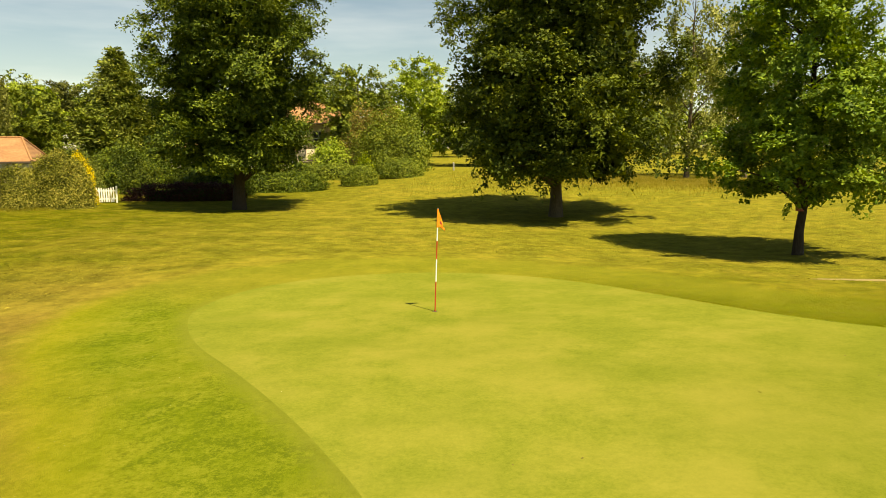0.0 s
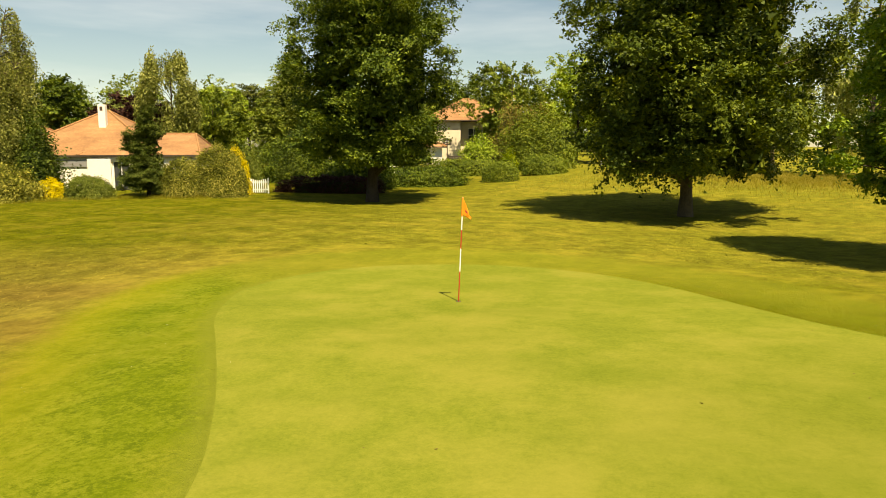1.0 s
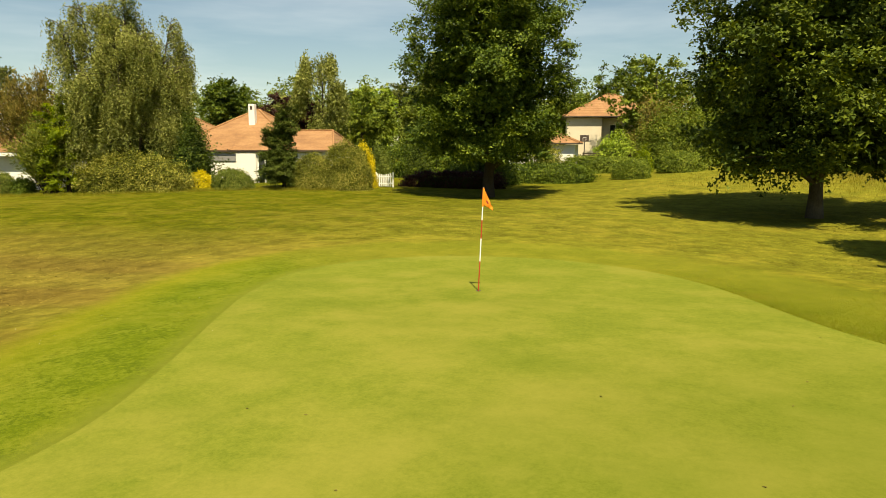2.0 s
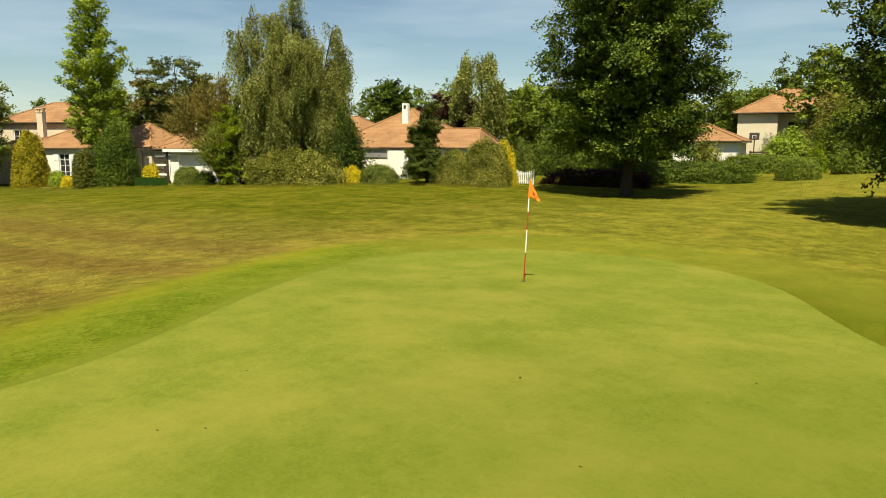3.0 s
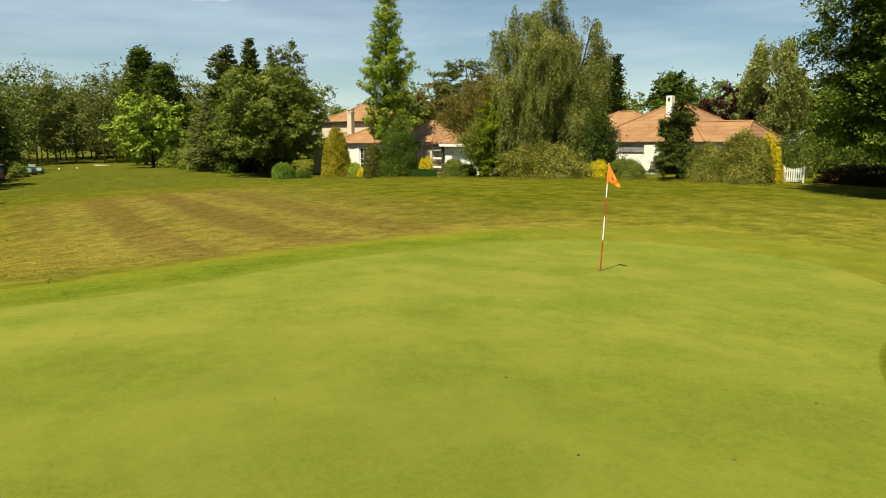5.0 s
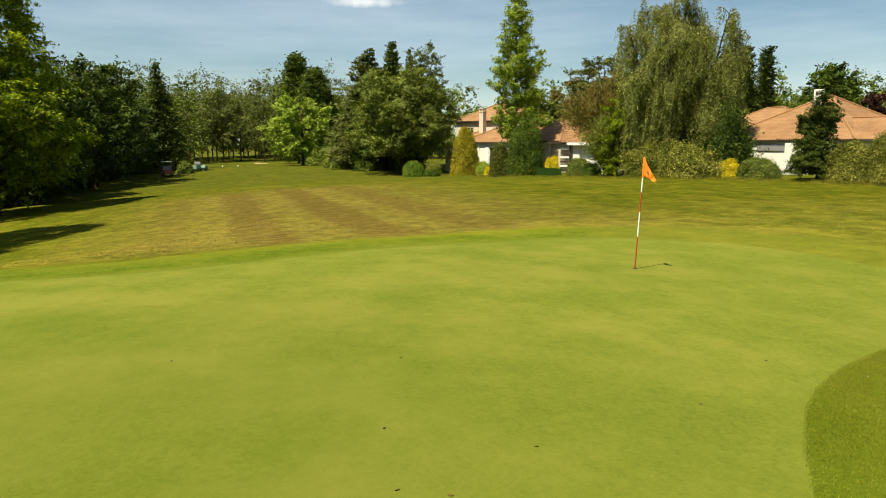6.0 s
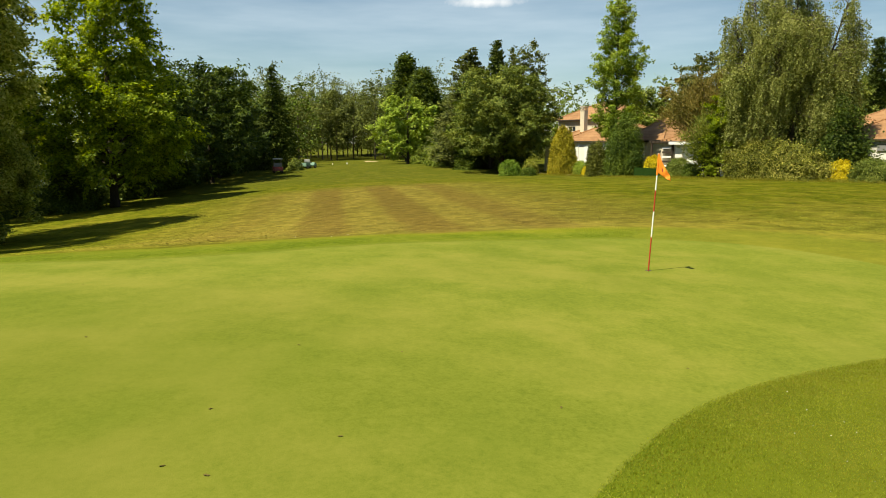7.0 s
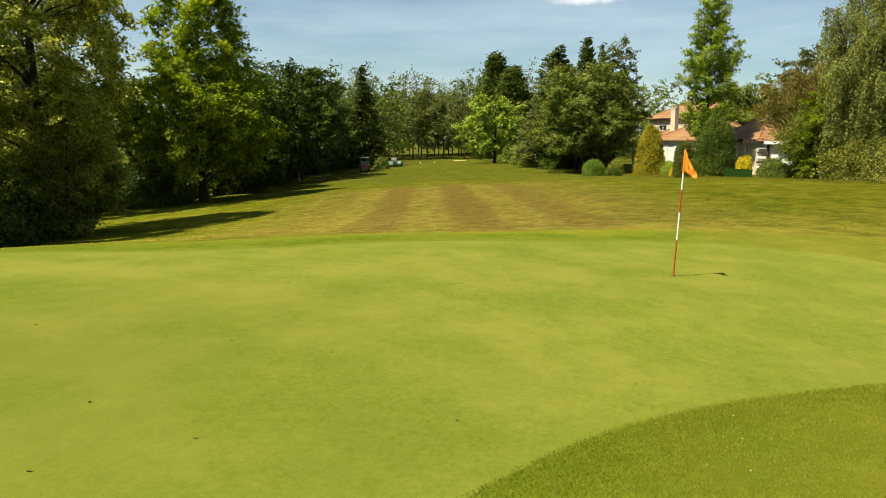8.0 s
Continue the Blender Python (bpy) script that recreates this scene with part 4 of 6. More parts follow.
def hip_roof(parent, x0, x1, y0, y1, eave, ridge, inset, over=0.4, thick=0.12, inset_end=None):
    """A tiled hip roof over a rectangle, with fascia and a row of ridge tiles. inset: how far the ridge's ends stand in from the short sides."""
    far = inset if inset_end is None else inset_end
    a0, a1, b0, b1, my = x0 - over, x1 + over, y0 - over, y1 + over, (y0 + y1) / 2
    bm = bmesh.new()
    low = [bm.verts.new(p) for p in ((a0, b0, eave), (a1, b0, eave), (a1, b1, eave), (a0, b1, eave))]
    top = [bm.verts.new((x0 + inset, my, ridge)), bm.verts.new((x1 - far, my, ridge))]
    under = [bm.verts.new((v.co.x, v.co.y, eave - thick)) for v in low]
    for f in ((low[0], low[1], top[1], top[0]), (low[2], low[3], top[0], top[1]), (low[1], low[2], top[1]), (low[3], low[0], top[0]), under[::-1]):
        bm.faces.new(f)
    for i in range(4):
        bm.faces.new((under[i], under[(i + 1) % 4], low[(i + 1) % 4], low[i]))
    bmesh.ops.recalc_face_normals(bm, faces=bm.faces)
    for f in bm.faces:
        f.material_index = 1 if f.normal.z < 0.1 else 0
    roof = part("roof", bm, [TILES, TIMBER_DARK], parent, "terracotta tiled hip roof")
    lines = [((x0 + inset, my, ridge), (x1 - far, my, ridge)), ((a0, b0, eave), (x0 + inset, my, ridge)), ((a1, b0, eave), (x1 - far, my, ridge)),
             ((a1, b1, eave), (x1 - far, my, ridge)), ((a0, b1, eave), (x0 + inset, my, ridge))]
    tubes = []
    for p, q in lines:
        p, q = np.array(p), np.array(q)
        n = max(2, int(np.linalg.norm(q - p) / 0.42))
        for k in range(n):
            s, e = p + (q - p) * (k / n), p + (q - p) * ((k + 0.93) / n)
            tubes.append(tube([s + (0, 0, 0.02), e + (0, 0, 0.035)], [0.085, 0.07], 6))
    link_mesh("ridge_tiles", make_mesh("ridge_tiles", *join_tubes(tubes), [RIDGE]), roof, "rounded clay ridge tiles")
    return roof


def wall_panel(bm, x0, x1, z0, z1, y, thick, holes):
    """A wall along x with rectangular holes (x0, x1, z0, z1) through it."""
    cuts = sorted({x0, x1, *[h[0] for h in holes], *[h[1] for h in holes]})
    for a, b in zip(cuts[:-1], cuts[1:]):
        inside = sorted([h for h in holes if h[0] <= a and h[1] >= b], key=lambda h: h[2])
        z = z0
        for h in inside:
            if h[2] > z:
                add_box(bm, a, b, y, y + thick, z, h[2])
            z = h[3]
        if z < z1:
            add_box(bm, a, b, y, y + thick, z, z1)
    return bm


def window_part(parent, x0, x1, z0, z1, y, bars=1, cross=1, shutters=False):
    w = part("window", box(x0, x1, y + 0.13, y + 0.15, z0, z1), GLASS, parent, "dark glazed window")
    bm = bmesh.new()
    for a, b, c, d in ((x0, x0 + 0.07, z0, z1), (x1 - 0.07, x1, z0, z1), (x0 + 0.07, x1 - 0.07, z0, z0 + 0.07), (x0 + 0.07, x1 - 0.07, z1 - 0.07, z1)):
        add_box(bm, a, b, y + 0.08, y + 0.126, c, d)
    for k in range(bars):
        xm = x0 + (x1 - x0) * (k + 1) / (bars + 1)
        add_box(bm, xm - 0.03, xm + 0.03, y + 0.085, y + 0.124, z0 + 0.07, z1 - 0.07)
    for k in range(cross):
        zm = z0 + (z1 - z0) * (k + 1) / (cross + 1)
        add_box(bm, x0 + 0.07, x1 - 0.07, y + 0.09, y + 0.122, zm - 0.02, zm + 0.02)
    part("frame", bm, WHITE_PAINT, w, "white window frame")
    part("sill", box(x0 - 0.08, x1 + 0.08, y - 0.06, y + 0.08, z0 - 0.06, z0 - 0.002), RENDER_CREAM, w)
    if shutters:
        wd = (x1 - x0) * 0.5
        for a, b in ((x0 - wd - 0.02, x0 - 0.02), (x1 + 0.02, x1 + wd + 0.02)):
            bm = bmesh.new()
            add_box(bm, a, b, y - 0.045, y - 0.004, z0 - 0.05, z1 + 0.05, 0.006)
            for k in (0.25, 0.75):
                zz = z0 + (z1 - z0) * k
                add_box(bm, a + 0.03, b - 0.03, y - 0.065, y - 0.045, zz - 0.05, zz + 0.05)
            part("shutter", bm, WHITE_PAINT, w, "white wooden shutter")
    return w


def chimney_part(parent, x, y, z0, z1, w=0.55, mat=None):
    bm = box(x - w / 2, x + w / 2, y - w / 2, y + w / 2, z0, z1, 0.01)
    add_box(bm, x - w / 2 - 0.05, x + w / 2 + 0.05, y - w / 2 - 0.05, y + w / 2 + 0.05, z1, z1 + 0.08)
    for sx in (-1, 1):
        for sy in (-1, 1):
            add_box(bm, x + sx * w * 0.36 - 0.06, x + sx * w * 0.36 + 0.06, y + sy * w * 0.36 - 0.06, y + sy * w * 0.36 + 0.06, z1 + 0.08, z1 + 0.34)
    add_box(bm, x - w / 2 - 0.05, x + w / 2 + 0.05, y - w / 2 - 0.05, y + w / 2 + 0.05, z1 + 0.34, z1 + 0.44)
    c = part("chimney", bm, mat or RENDER_WHITE, parent, "white rendered chimney with an open cap")
    return c


def house_root(x, y, turn, label):
    root = tagged(new("house"), label, "house")
    root.matrix_world = pose(x, y, 0, 0, 0, turn)
    return root


def shell(parent, x0, x1, y0, y1, z0, z1, mat, front=(), thick=0.3):
    """Four walls; holes in the front one."""
    bm = bmesh.new()
    wall_panel(bm, x0, x1, z0, z1, y0, thick, list(front))
    add_box(bm, x0, x1, y1 - thick, y1, z0, z1)
    add_box(bm, x0, x0 + thick, y0 + thick, y1 - thick, z0, z1)
    add_box(bm, x1 - thick, x1, y0 + thick, y1 - thick, z0, z1)
    return part("wall", bm, mat, parent, "pale rendered wall")


def build_house_chimney():
    r = house_root(-35.8, 40.4, 23, "single-storey white house with hip roof and tall chimney")
    shell(r, -3.2, 5.2, 0.2, 12.2, -0.3, 2.42, RENDER_WHITE, [(3.95, 5.1, 0.0, 2.15)])
    window_part(r, 3.95, 5.1, 0.0, 2.15, 0.2, 1, 0)
    hip_roof(r, -3.2, 7.0, 0.2, 12.2, 2.55, 5.85, 5.0, 0.24)
    shell(r, 5.2, 9.7, 0.21, 8.0, -0.3, 2.42, RENDER_WHITE, [(6.2, 6.95, 0.9, 2.1)])
    window_part(r, 6.2, 6.95, 0.9, 2.1, 0.21, 0, 1)
    hip_roof(r, 2.0, 9.7, 0.21, 8.0, 2.56, 4.08, 2.6, 0.25, inset_end=0.85)
    part("wall_pier", box(2.35, 3.9, 0.0, 0.19, -0.3, 2.3, 0.02), RENDER_WHITE, r, "white rendered wall standing forward")
    part("shutter_band", box(0.1, 2.3, 0.12, 0.19, 1.75, 2.2, 0.01), GREY_PAINT, r, "grey rolled shutter under the eaves")
    stack = part("chimney", box(2.04, 2.54, 3.71, 4.21, 3.6, 6.2, 0.02), RENDER_WHITE, r, "plain white rendered chimney stack")
    # thin dark plate on the solid stack, coloured as a hollow in shade
    part("flue_opening", box(2.19, 2.39, 3.698, 3.707, 5.75, 6.05), TIMBER_DARK, stack, "dark plate painted as the shaded flue opening")


def build_house_garage():
    r = house_root(-51.6, 32.1, 23, "white garage and low house with terracotta hip roofs")
    shell(r, -0.5, 5.3, 0.4, 7.5, -0.9, 2.25, RENDER_WHITE, [(0.4, 4.2, -0.9, 1.9)])
    door = part("garage_door", box(0.4, 4.2, 0.63, 0.66, -0.85, 1.88), WHITE_PAINT, r, "white panelled garage door")
    for k in range(6):
        part("panel", box(0.42, 4.18, 0.59, 0.628, -0.85 + k * 0.455, -0.85 + k * 0.455 + 0.44, 0.006), WHITE_PAINT, door)
    part("fascia_board", box(-0.9, 5.7, -0.06, -0.02, 2.1, 2.36), WHITE_PAINT, r, "white fascia board")
    hip_roof(r, -1.6, 5.3, 0.4, 7.5, 2.4, 4.05, 3.2, 0.42)
    shell(r, -4.0, 6.0, 7.6, 14.0, -0.9, 2.4, RENDER_CREAM)
    hip_roof(r, -4.0, 6.0, 7.6, 14.0, 2.6, 4.6, 3.2, 0.4)
    shell(r, -9.4, -4.02, 2.0, 7.2, -0.9, 2.4, RENDER_CREAM)
    hip_roof(r, -9.4, -4.02, 2.0, 7.2, 2.55, 4.75, 2.4, 0.4)
    shell(r, -3.98, -0.6, 3.6, 7.4, -0.9, 2.3, RENDER_WHITE)
    hip_roof(r, -5.0, 0.6, 3.6, 7.4, 2.5, 3.9, 1.8, 0.3)
    chimney_part(r, -2.4, 6.6, 3.0, 6.0, 0.5)
    # pergola beside the garage
    p = tagged(new("pergola"), "dark timber pergola beside the white garage", "pergola")
    p.matrix_world = pose(-51.6, 32.1, 0, 0, 0, 23)
    for x in (-3.6, -0.75):
        for y in (0.3, 3.2):
            part("post", box(x - 0.08, x + 0.08, y - 0.08, y + 0.08, -0.9, 2.2, 0.01), TIMBER_DARK, p)
    for y in (0.3, 3.2):
        part("beam", box(-3.9, -0.65, y - 0.07, y + 0.07, 2.2, 2.4, 0.01), TIMBER_DARK, p)
    for k in range(6):
        x = -3.6 + k * 0.57
        part("rafter", box(x - 0.04, x + 0.04, 0.0, 3.5, 2.4, 2.52, 0.005), TIMBER_DARK, p)
    for k in range(6):
        part("rail", box(-2.1, -0.83, 0.27, 0.33, -0.4 + k * 0.42, -0.22 + k * 0.42, 0.005), WHITE_PAINT if k % 2 else TIMBER_DARK, p)


def build_house_bay():
    r = house_root(-61.5, 26.1, 38, "cream two-level house with terracotta roofs and shuttered window")
    shell(r, -3.6, 5.6, 0.5, 8.0, -1.2, 2.3, RENDER_WHITE, [(-0.2, 0.8, -0.3, 1.9), (3.2, 4.2, -0.3, 1.9)])
    window_part(r, -0.2, 0.8, -0.3, 1.9, 0.5, 1, 3, True)
    window_part(r, 3.2, 4.2, -0.3, 1.9, 0.5, 1, 3, True)
    hip_roof(r, -3.6, 5.6, 0.5, 8.0, 2.42, 4.45, 3.4, 0.3)
    shell(r, -7.5, -3.6, 1.6, 8.0, -1.2, 2.2, RENDER_CREAM)
    hip_roof(r, -7.5, -2.5, 1.6, 8.0, 2.35, 3.6, 2.3, 0.4)
    chimney_part(r, -4.3, 4.4, 3.4, 5.8, 0.6, RENDER_CREAM)
    shell(r, -12.0, -3.4, 8.6, 16.5, -1.0, 4.85, RENDER_CREAM, [(-10.4, -9.2, 3.0, 4.2)])
    window_part(r, -10.4, -9.2, 3.0, 4.2, 8.6, 1, 1)
    hip_roof(r, -12.0, -3.4, 8.6, 16.5, 5.0, 7.2, 3.6, 0.35)
    part("pipe", box(-1.6, -1.51, 0.41, 0.5, -1.2, 2.3, 0.02), WHITE_PAINT, r, "white downpipe")


def build_house_low():
    r = house_root(-14.4, 64.6, 16, "low white house with terracotta roof behind the hedge")
    shell(r, -11.0, -0.4, 0.4, 9.5, 0.3, 3.0, RENDER_WHITE, [(-3.6, -2.5, 0.5, 2.5), (-7.0, -5.8, 1.2, 2.4)])
    window_part(r, -7.0, -5.8, 1.2, 2.4, 0.4, 1, 0)
    part("door", box(-3.58, -2.52, 0.55, 0.6, 0.4, 2.48), WHITE_PAINT, r, "white glazed door")
    hip_roof(r, -11.0, -0.4, 0.4, 9.5, 3.15, 5.7, 5.4, 0.45)
    chimney_part(r, -4.6, 3.4, 4.4, 5.9, 0.6, RENDER_CREAM)


def build_house_tall():
    r = house_root(-22.0, 82.0, 20, "two-storey cream house with terracotta roof among trees")
    shell(r, 0.4, 4.4, 0.4, 10.0, 0.5, 6.15, RENDER_CREAM, [])
    shell(r, 4.4, 11.0, 1.4, 10.0, 0.5, 6.15, RENDER_CREAM, [(5.4, 6.8, 3.6, 5.4)])
    window_part(r, 5.4, 6.8, 3.6, 5.4, 1.4, 1, 1)
    hip_roof(r, 0.4, 11.0, 0.4, 10.0, 6.3, 9.1, 4.8, 0.55)


for build in (build_house_chimney, build_house_garage, build_house_bay, build_house_low, build_house_tall):
    build()


def far_house(x, y, turn, w, d, eave, ridge):
    z = float(ground_z(x, y))
    r = house_root(x, y, turn, "distant house with a terracotta roof among trees")
    shell(r, -w / 2, w / 2, 0, d, z - 0.3, z + eave - 0.12, RENDER_CREAM)
    hip_roof(r, -w / 2, w / 2, 0, d, z + eave, z + ridge, w * 0.35, 0.4)


far_house(-53.0, 51.5, 23, 6.4, 7, 4.0, 5.75)
far_house(-49.5, 45.0, 23, 7, 7, 2.6, 4.4)

# ---- trees ----
LAWN_TREE = "broad dark green deciduous tree standing on the lawn"
broadleaf("tree", -13.0, 42.3, 15.2, 1.9, dome(4.75, 0.45, 0.42, 0.7), 11, LAWN_TREE, LEAF_OAK, BARK, 0.36, 250, 1.12, 125000, 0.165, 0.12, 60, flat=0.6, heart=0.10)
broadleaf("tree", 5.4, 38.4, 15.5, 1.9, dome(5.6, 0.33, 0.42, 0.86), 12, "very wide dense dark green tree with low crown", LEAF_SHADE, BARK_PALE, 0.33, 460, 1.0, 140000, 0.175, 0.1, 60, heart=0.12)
maple = broadleaf("tree", 12.1, 25.2, 12.0, 1.95, spire(3.5, 0.25, 0.55), 13, "young mid-green maple tree on a thin dark trunk", LEAF_YOUNG, BARK, 0.16, 220, 0.72, 90000, 0.135, 0.1, 50, skirt=0.1)
band = bmesh.new()
bmesh.ops.create_cone(band, cap_ends=True, segments=16, radius1=0.165, radius2=0.16, depth=0.16, matrix=Matrix.Translation((0.0, 0.0, 1.62)))
part("trunk_band", band, CART_RED, maple, "red band tied round the trunk")
weeping("tree", 19.2, 60.2, 16.5, 1.2, column(3.2), 14, "tall airy aspen with grey-green leaves and pale trunk", LEAF_BIRCH, 1300, (0.8, 2.0), 0.25, 0.17, 0.2, 40)
weeping("tree", 25.5, 64.0, 16.0, 1.2, column(3.4), 15, "tall airy aspen with grey-green leaves and pale trunk", LEAF_BIRCH, 1200, (0.8, 2.0), 0.25, 0.17, 0.2, 40)
weeping("tree", 14.0, 68.0, 15.0, 2.5, column(3.2), 16, "tall airy aspen with grey-green leaves and pale trunk", LEAF_BIRCH, 600, (0.8, 2.0), 0.22, 0.15, 0.2, 40)
MIXED = "green deciduous garden tree behind the houses"
rows = [  # x, y, height over its foot, crown radius, leaf, seed
    (-11.5, 81.7, 11.2, 4.6, LEAF_MAPLE, 21), (-4.6, 88.0, 13.0, 4.2, LEAF_FRESH, 22), (-17.8, 95.0, 12.5, 4.5, LEAF_OAK, 23), (-25.5, 95.0, 9.0, 4.2, LEAF_MAPLE, 24),
    (-49.5, 80.0, 9.8, 4.4, LEAF_MAPLE, 25), (-42.5, 86.0, 9.0, 4.0, LEAF_MAPLE, 26), (-55.2, 61.5, 10.0, 2.6, LEAF_OAK, 27), (-60.5, 80.0, 9.0, 4.2, LEAF_BIRCH, 28),
    (-36.0, 92.0, 9.0, 4.4, LEAF_MAPLE, 29), (3.0, 84.0, 11.0, 4.6, LEAF_OAK, 30), (-58.0, 95.0, 11.0, 4.5, LEAF_FRESH, 31), (-70.0, 62.0, 8.5, 4.0, LEAF_MAPLE, 32), (-79.0, 36.5, 9.6, 4.0, LEAF_CHERRY, 331), (-72.0, 34.0, 6.8, 3.2, LEAF_MAPLE, 332), (-62.0, 52.0, 9.0, 3.6, LEAF_CHERRY, 333)]
for x, y, h, r, leaf, seed in rows:
    broadleaf("tree", x, y, h, 1.2, dome(r, 0.35, 0.3), seed, MIXED, leaf, BARK, 0.2, 120, 0.85, 17000, 0.27, 0.3, 10, heart=0.05)
broadleaf("tree", -53.2, 70.0, 8.6, 1.0, dome(4.2, 0.4, 0.3), 33, "dark purple-leaved plum tree behind the white house", LEAF_PURPLE, BARK, 0.18, 90, 0.8, 20000, 0.26, 0.35, 8)
weeping("tree", -46.9, 68.4, 13.6, 2.0, column(3.3), 34, "slender weeping birch behind the white house", LEAF_WEEP, 2200, (0.8, 2.2), 0.26, 0.15, 0.18, 20)
BIRCH_LEADERS = [(0.1, 0.0, 14.3), (-0.9, -0.6, 12.6), (-1.5, -2.4, 12.8), (-2.1, -3.4, 11.0), (-0.3, -1.6, 12.4), (1.7, 2.6, 12.0), (2.1, 3.0, 10.2), (2.6, -0.4, 10.4), (1.2, -1.9, 11.4),
                 (-2.2, 1.2, 11.0), (-1.2, 2.6, 9.0), (3.2, 1.4, 8.2), (0.6, -3.4, 7.6), (-0.4, 0.9, 12.8), (2.6, 2.0, 8.6), (-1.0, -3.4, 7.4), (1.0, 0.8, 11.6)]
weeping_birch("tree", -37.4, 35.2, BIRCH_LEADERS, 35, "large weeping birch with hanging grey-green twigs", LEAF_WEEP)
conifer("conifer", -41.5, 86.5, 14.2, 0.5, 5.4, 36, "tall green spruce behind the hedge", LEAF_CHERRY, 32, 12, 0.1, 0.6, 36000, 0.45, ragged=0.35, spread=1.3)
for x, y, h, r, seed in ((-59.0, 104.5, 12.0, 3.6, 37), (-65.0, 102.0, 10.0, 3.0, 38), (-75.8, 45.0, 13.6, 5.0, 39)):
    broadleaf("pine_tree", x, y, h, 2.5, dome(r, 0.45, 0.3), seed, "spreading flat-layered cedar behind the houses", LEAF_FIR, BARK, 0.25, 240, 0.85, 32000, 0.24, 0.1, 16, flat=0.28)
tiered_tree("tree", -56.3, 27.7, 18.2, 3.4, lambda h: 0.35 + 2.75 * (1 - h) ** 0.62 * (0.72 + 0.5 * math.exp(-((h - 0.45) / 0.16) ** 2)), 40, "tall narrow fresh green sweetgum tree", LEAF_GUM, BARK, 25, 5, 0.45, 0.34, 30000, 0.2, 0.2, 0.4)
broadleaf("conifer", -26.8, 38.9, 5.7, 0.0, spire(2.0, 0.16, 0.9), 41, "dark layered garden pine in front of the white house", LEAF_CONIFER, BARK, 0.12, 64, 0.52, 46000, 0.085, 0.3, 20, flat=0.75, heart=0.1)
broadleaf("conifer", -40.3, 32.2, 8.0, 0.0, spire(1.75, 0.3, 0.5), 42, "yellow-green layered garden conifer beside the birch", LEAF_LIME, BARK, 0.14, 130, 0.5, 26000, 0.13, 0.25, 20, flat=0.4)
plume_shrub("tree", -43.4, 32.6, [(-1.9, -2.8, 5.6), (-1.7, -1.9, 7.0), (-0.9, -1.0, 8.0), (-0.2, 0.0, 8.3), (-1.4, -0.9, 7.4), (0.2, -0.3, 6.8), (-0.9, -2.2, 6.2), (-0.4, -1.5, 5.8), (-2.3, -3.3, 5.0)], 43, "feathery rust-tinted tamarisk with arching plumes", LEAF_RUST, stems=6, sprays=190, size=0.26, bare=0.55)
plume_shrub("bush", -41.0, 31.3, [(-1.2, -1.4, 3.4), (-0.6, -0.5, 4.6), (0.3, 0.4, 5.0), (0.8, 1.0, 4.2), (0.6, -0.6, 3.4), (-0.3, -1.2, 2.4), (1.0, 0.3, 2.6), (0.2, 0.0, 4.0)], 44, "feathery olive green shrub with arching plumes", LEAF_PLUME, "bush", 7, 190, 0.25)
broadleaf("tree", -66.3, 17.7, 11.6, 1.6, dome(5.7, 0.35, 0.25), 45, "large spreading olive green cherry tree", LEAF_CHERRY, BARK, 0.3, 340, 0.8, 60000, 0.21, 0.2, 50, flat=0.55, heart=0.08)
broadleaf("tree", -75.0, 17.0, 11.5, 0.4, dome(4.8, 0.35, 0.3), 46, "dense dark green garden tree", LEAF_OAK, BARK, 0.25, 110, 1.0, 22000, 0.3, 0.3, 20)
conifer("conifer", -79.5, 14.6, 14.8, 0.3, 4.8, 47, "ragged dark olive fir tree", LEAF_FIR, 24, 8, -0.12, 0.62, 30000, 0.42, 0.22, ragged=0.55, spread=1.0)
conifer("conifer", -93.0, 19.0, 17.6, 0.5, 2.3, 48, "tall narrow dark cypress", LEAF_CONIFER, 40, 9, -1.0, 0.6, 16000, 0.42, 0.2, ragged=0.15)
broadleaf("tree", -80.5, 21.6, 16.0, 3.0, column(2.9), 49, "tall slim grey-green poplar", LEAF_WOOD, BARK_PALE, 0.2, 140, 0.75, 24000, 0.21, 0.2, 16)
broadleaf("tree", -101.0, 5.6, 10.6, 0.7, dome(5.0, 0.4, 0.4), 50, "bright lime green chestnut tree at the fairway edge", LEAF_FRESH, BARK, 0.22, 110, 0.9, 22000, 0.3, 0.3, 24)
conifer("conifer", -124.0, 4.2, 19.5, 0.5, 4.4, 51, "tall dark green cypress behind the fairway", LEAF_SHADE, 34, 11, -1.0, 0.5, 26000, 0.55, 0.3, ragged=0.25, spread=1.4)
conifer("conifer", -118.5, 7.6, 16.4, 0.5, 4.6, 52, "tall dark green cypress behind the fairway", LEAF_SHADE, 30, 11, -0.8, 0.5, 22000, 0.55, 0.3, ragged=0.25, spread=1.4)
broadleaf("tree", -78.5, 41.5, 10.9, 1.5, dome(2.6, 0.5, 0.3), 53, "rust-tinted garden tree behind the roofs", LEAF_RUST, BARK, 0.18, 60, 0.8, 8000, 0.3, 0.3, 10)
for x, y, h, seed in ((-64.4, 57.4, 12.6, 348), (-63.2, 59.2, 12.3, 349)):
    conifer("conifer", x, y, h, 0.3, 1.15, seed, "slim columnar dark cypress behind the birch", LEAF_CONIFER, 34, 8, -1.2, 0.3, 9000, 0.34, 0.16, ragged=0.2)
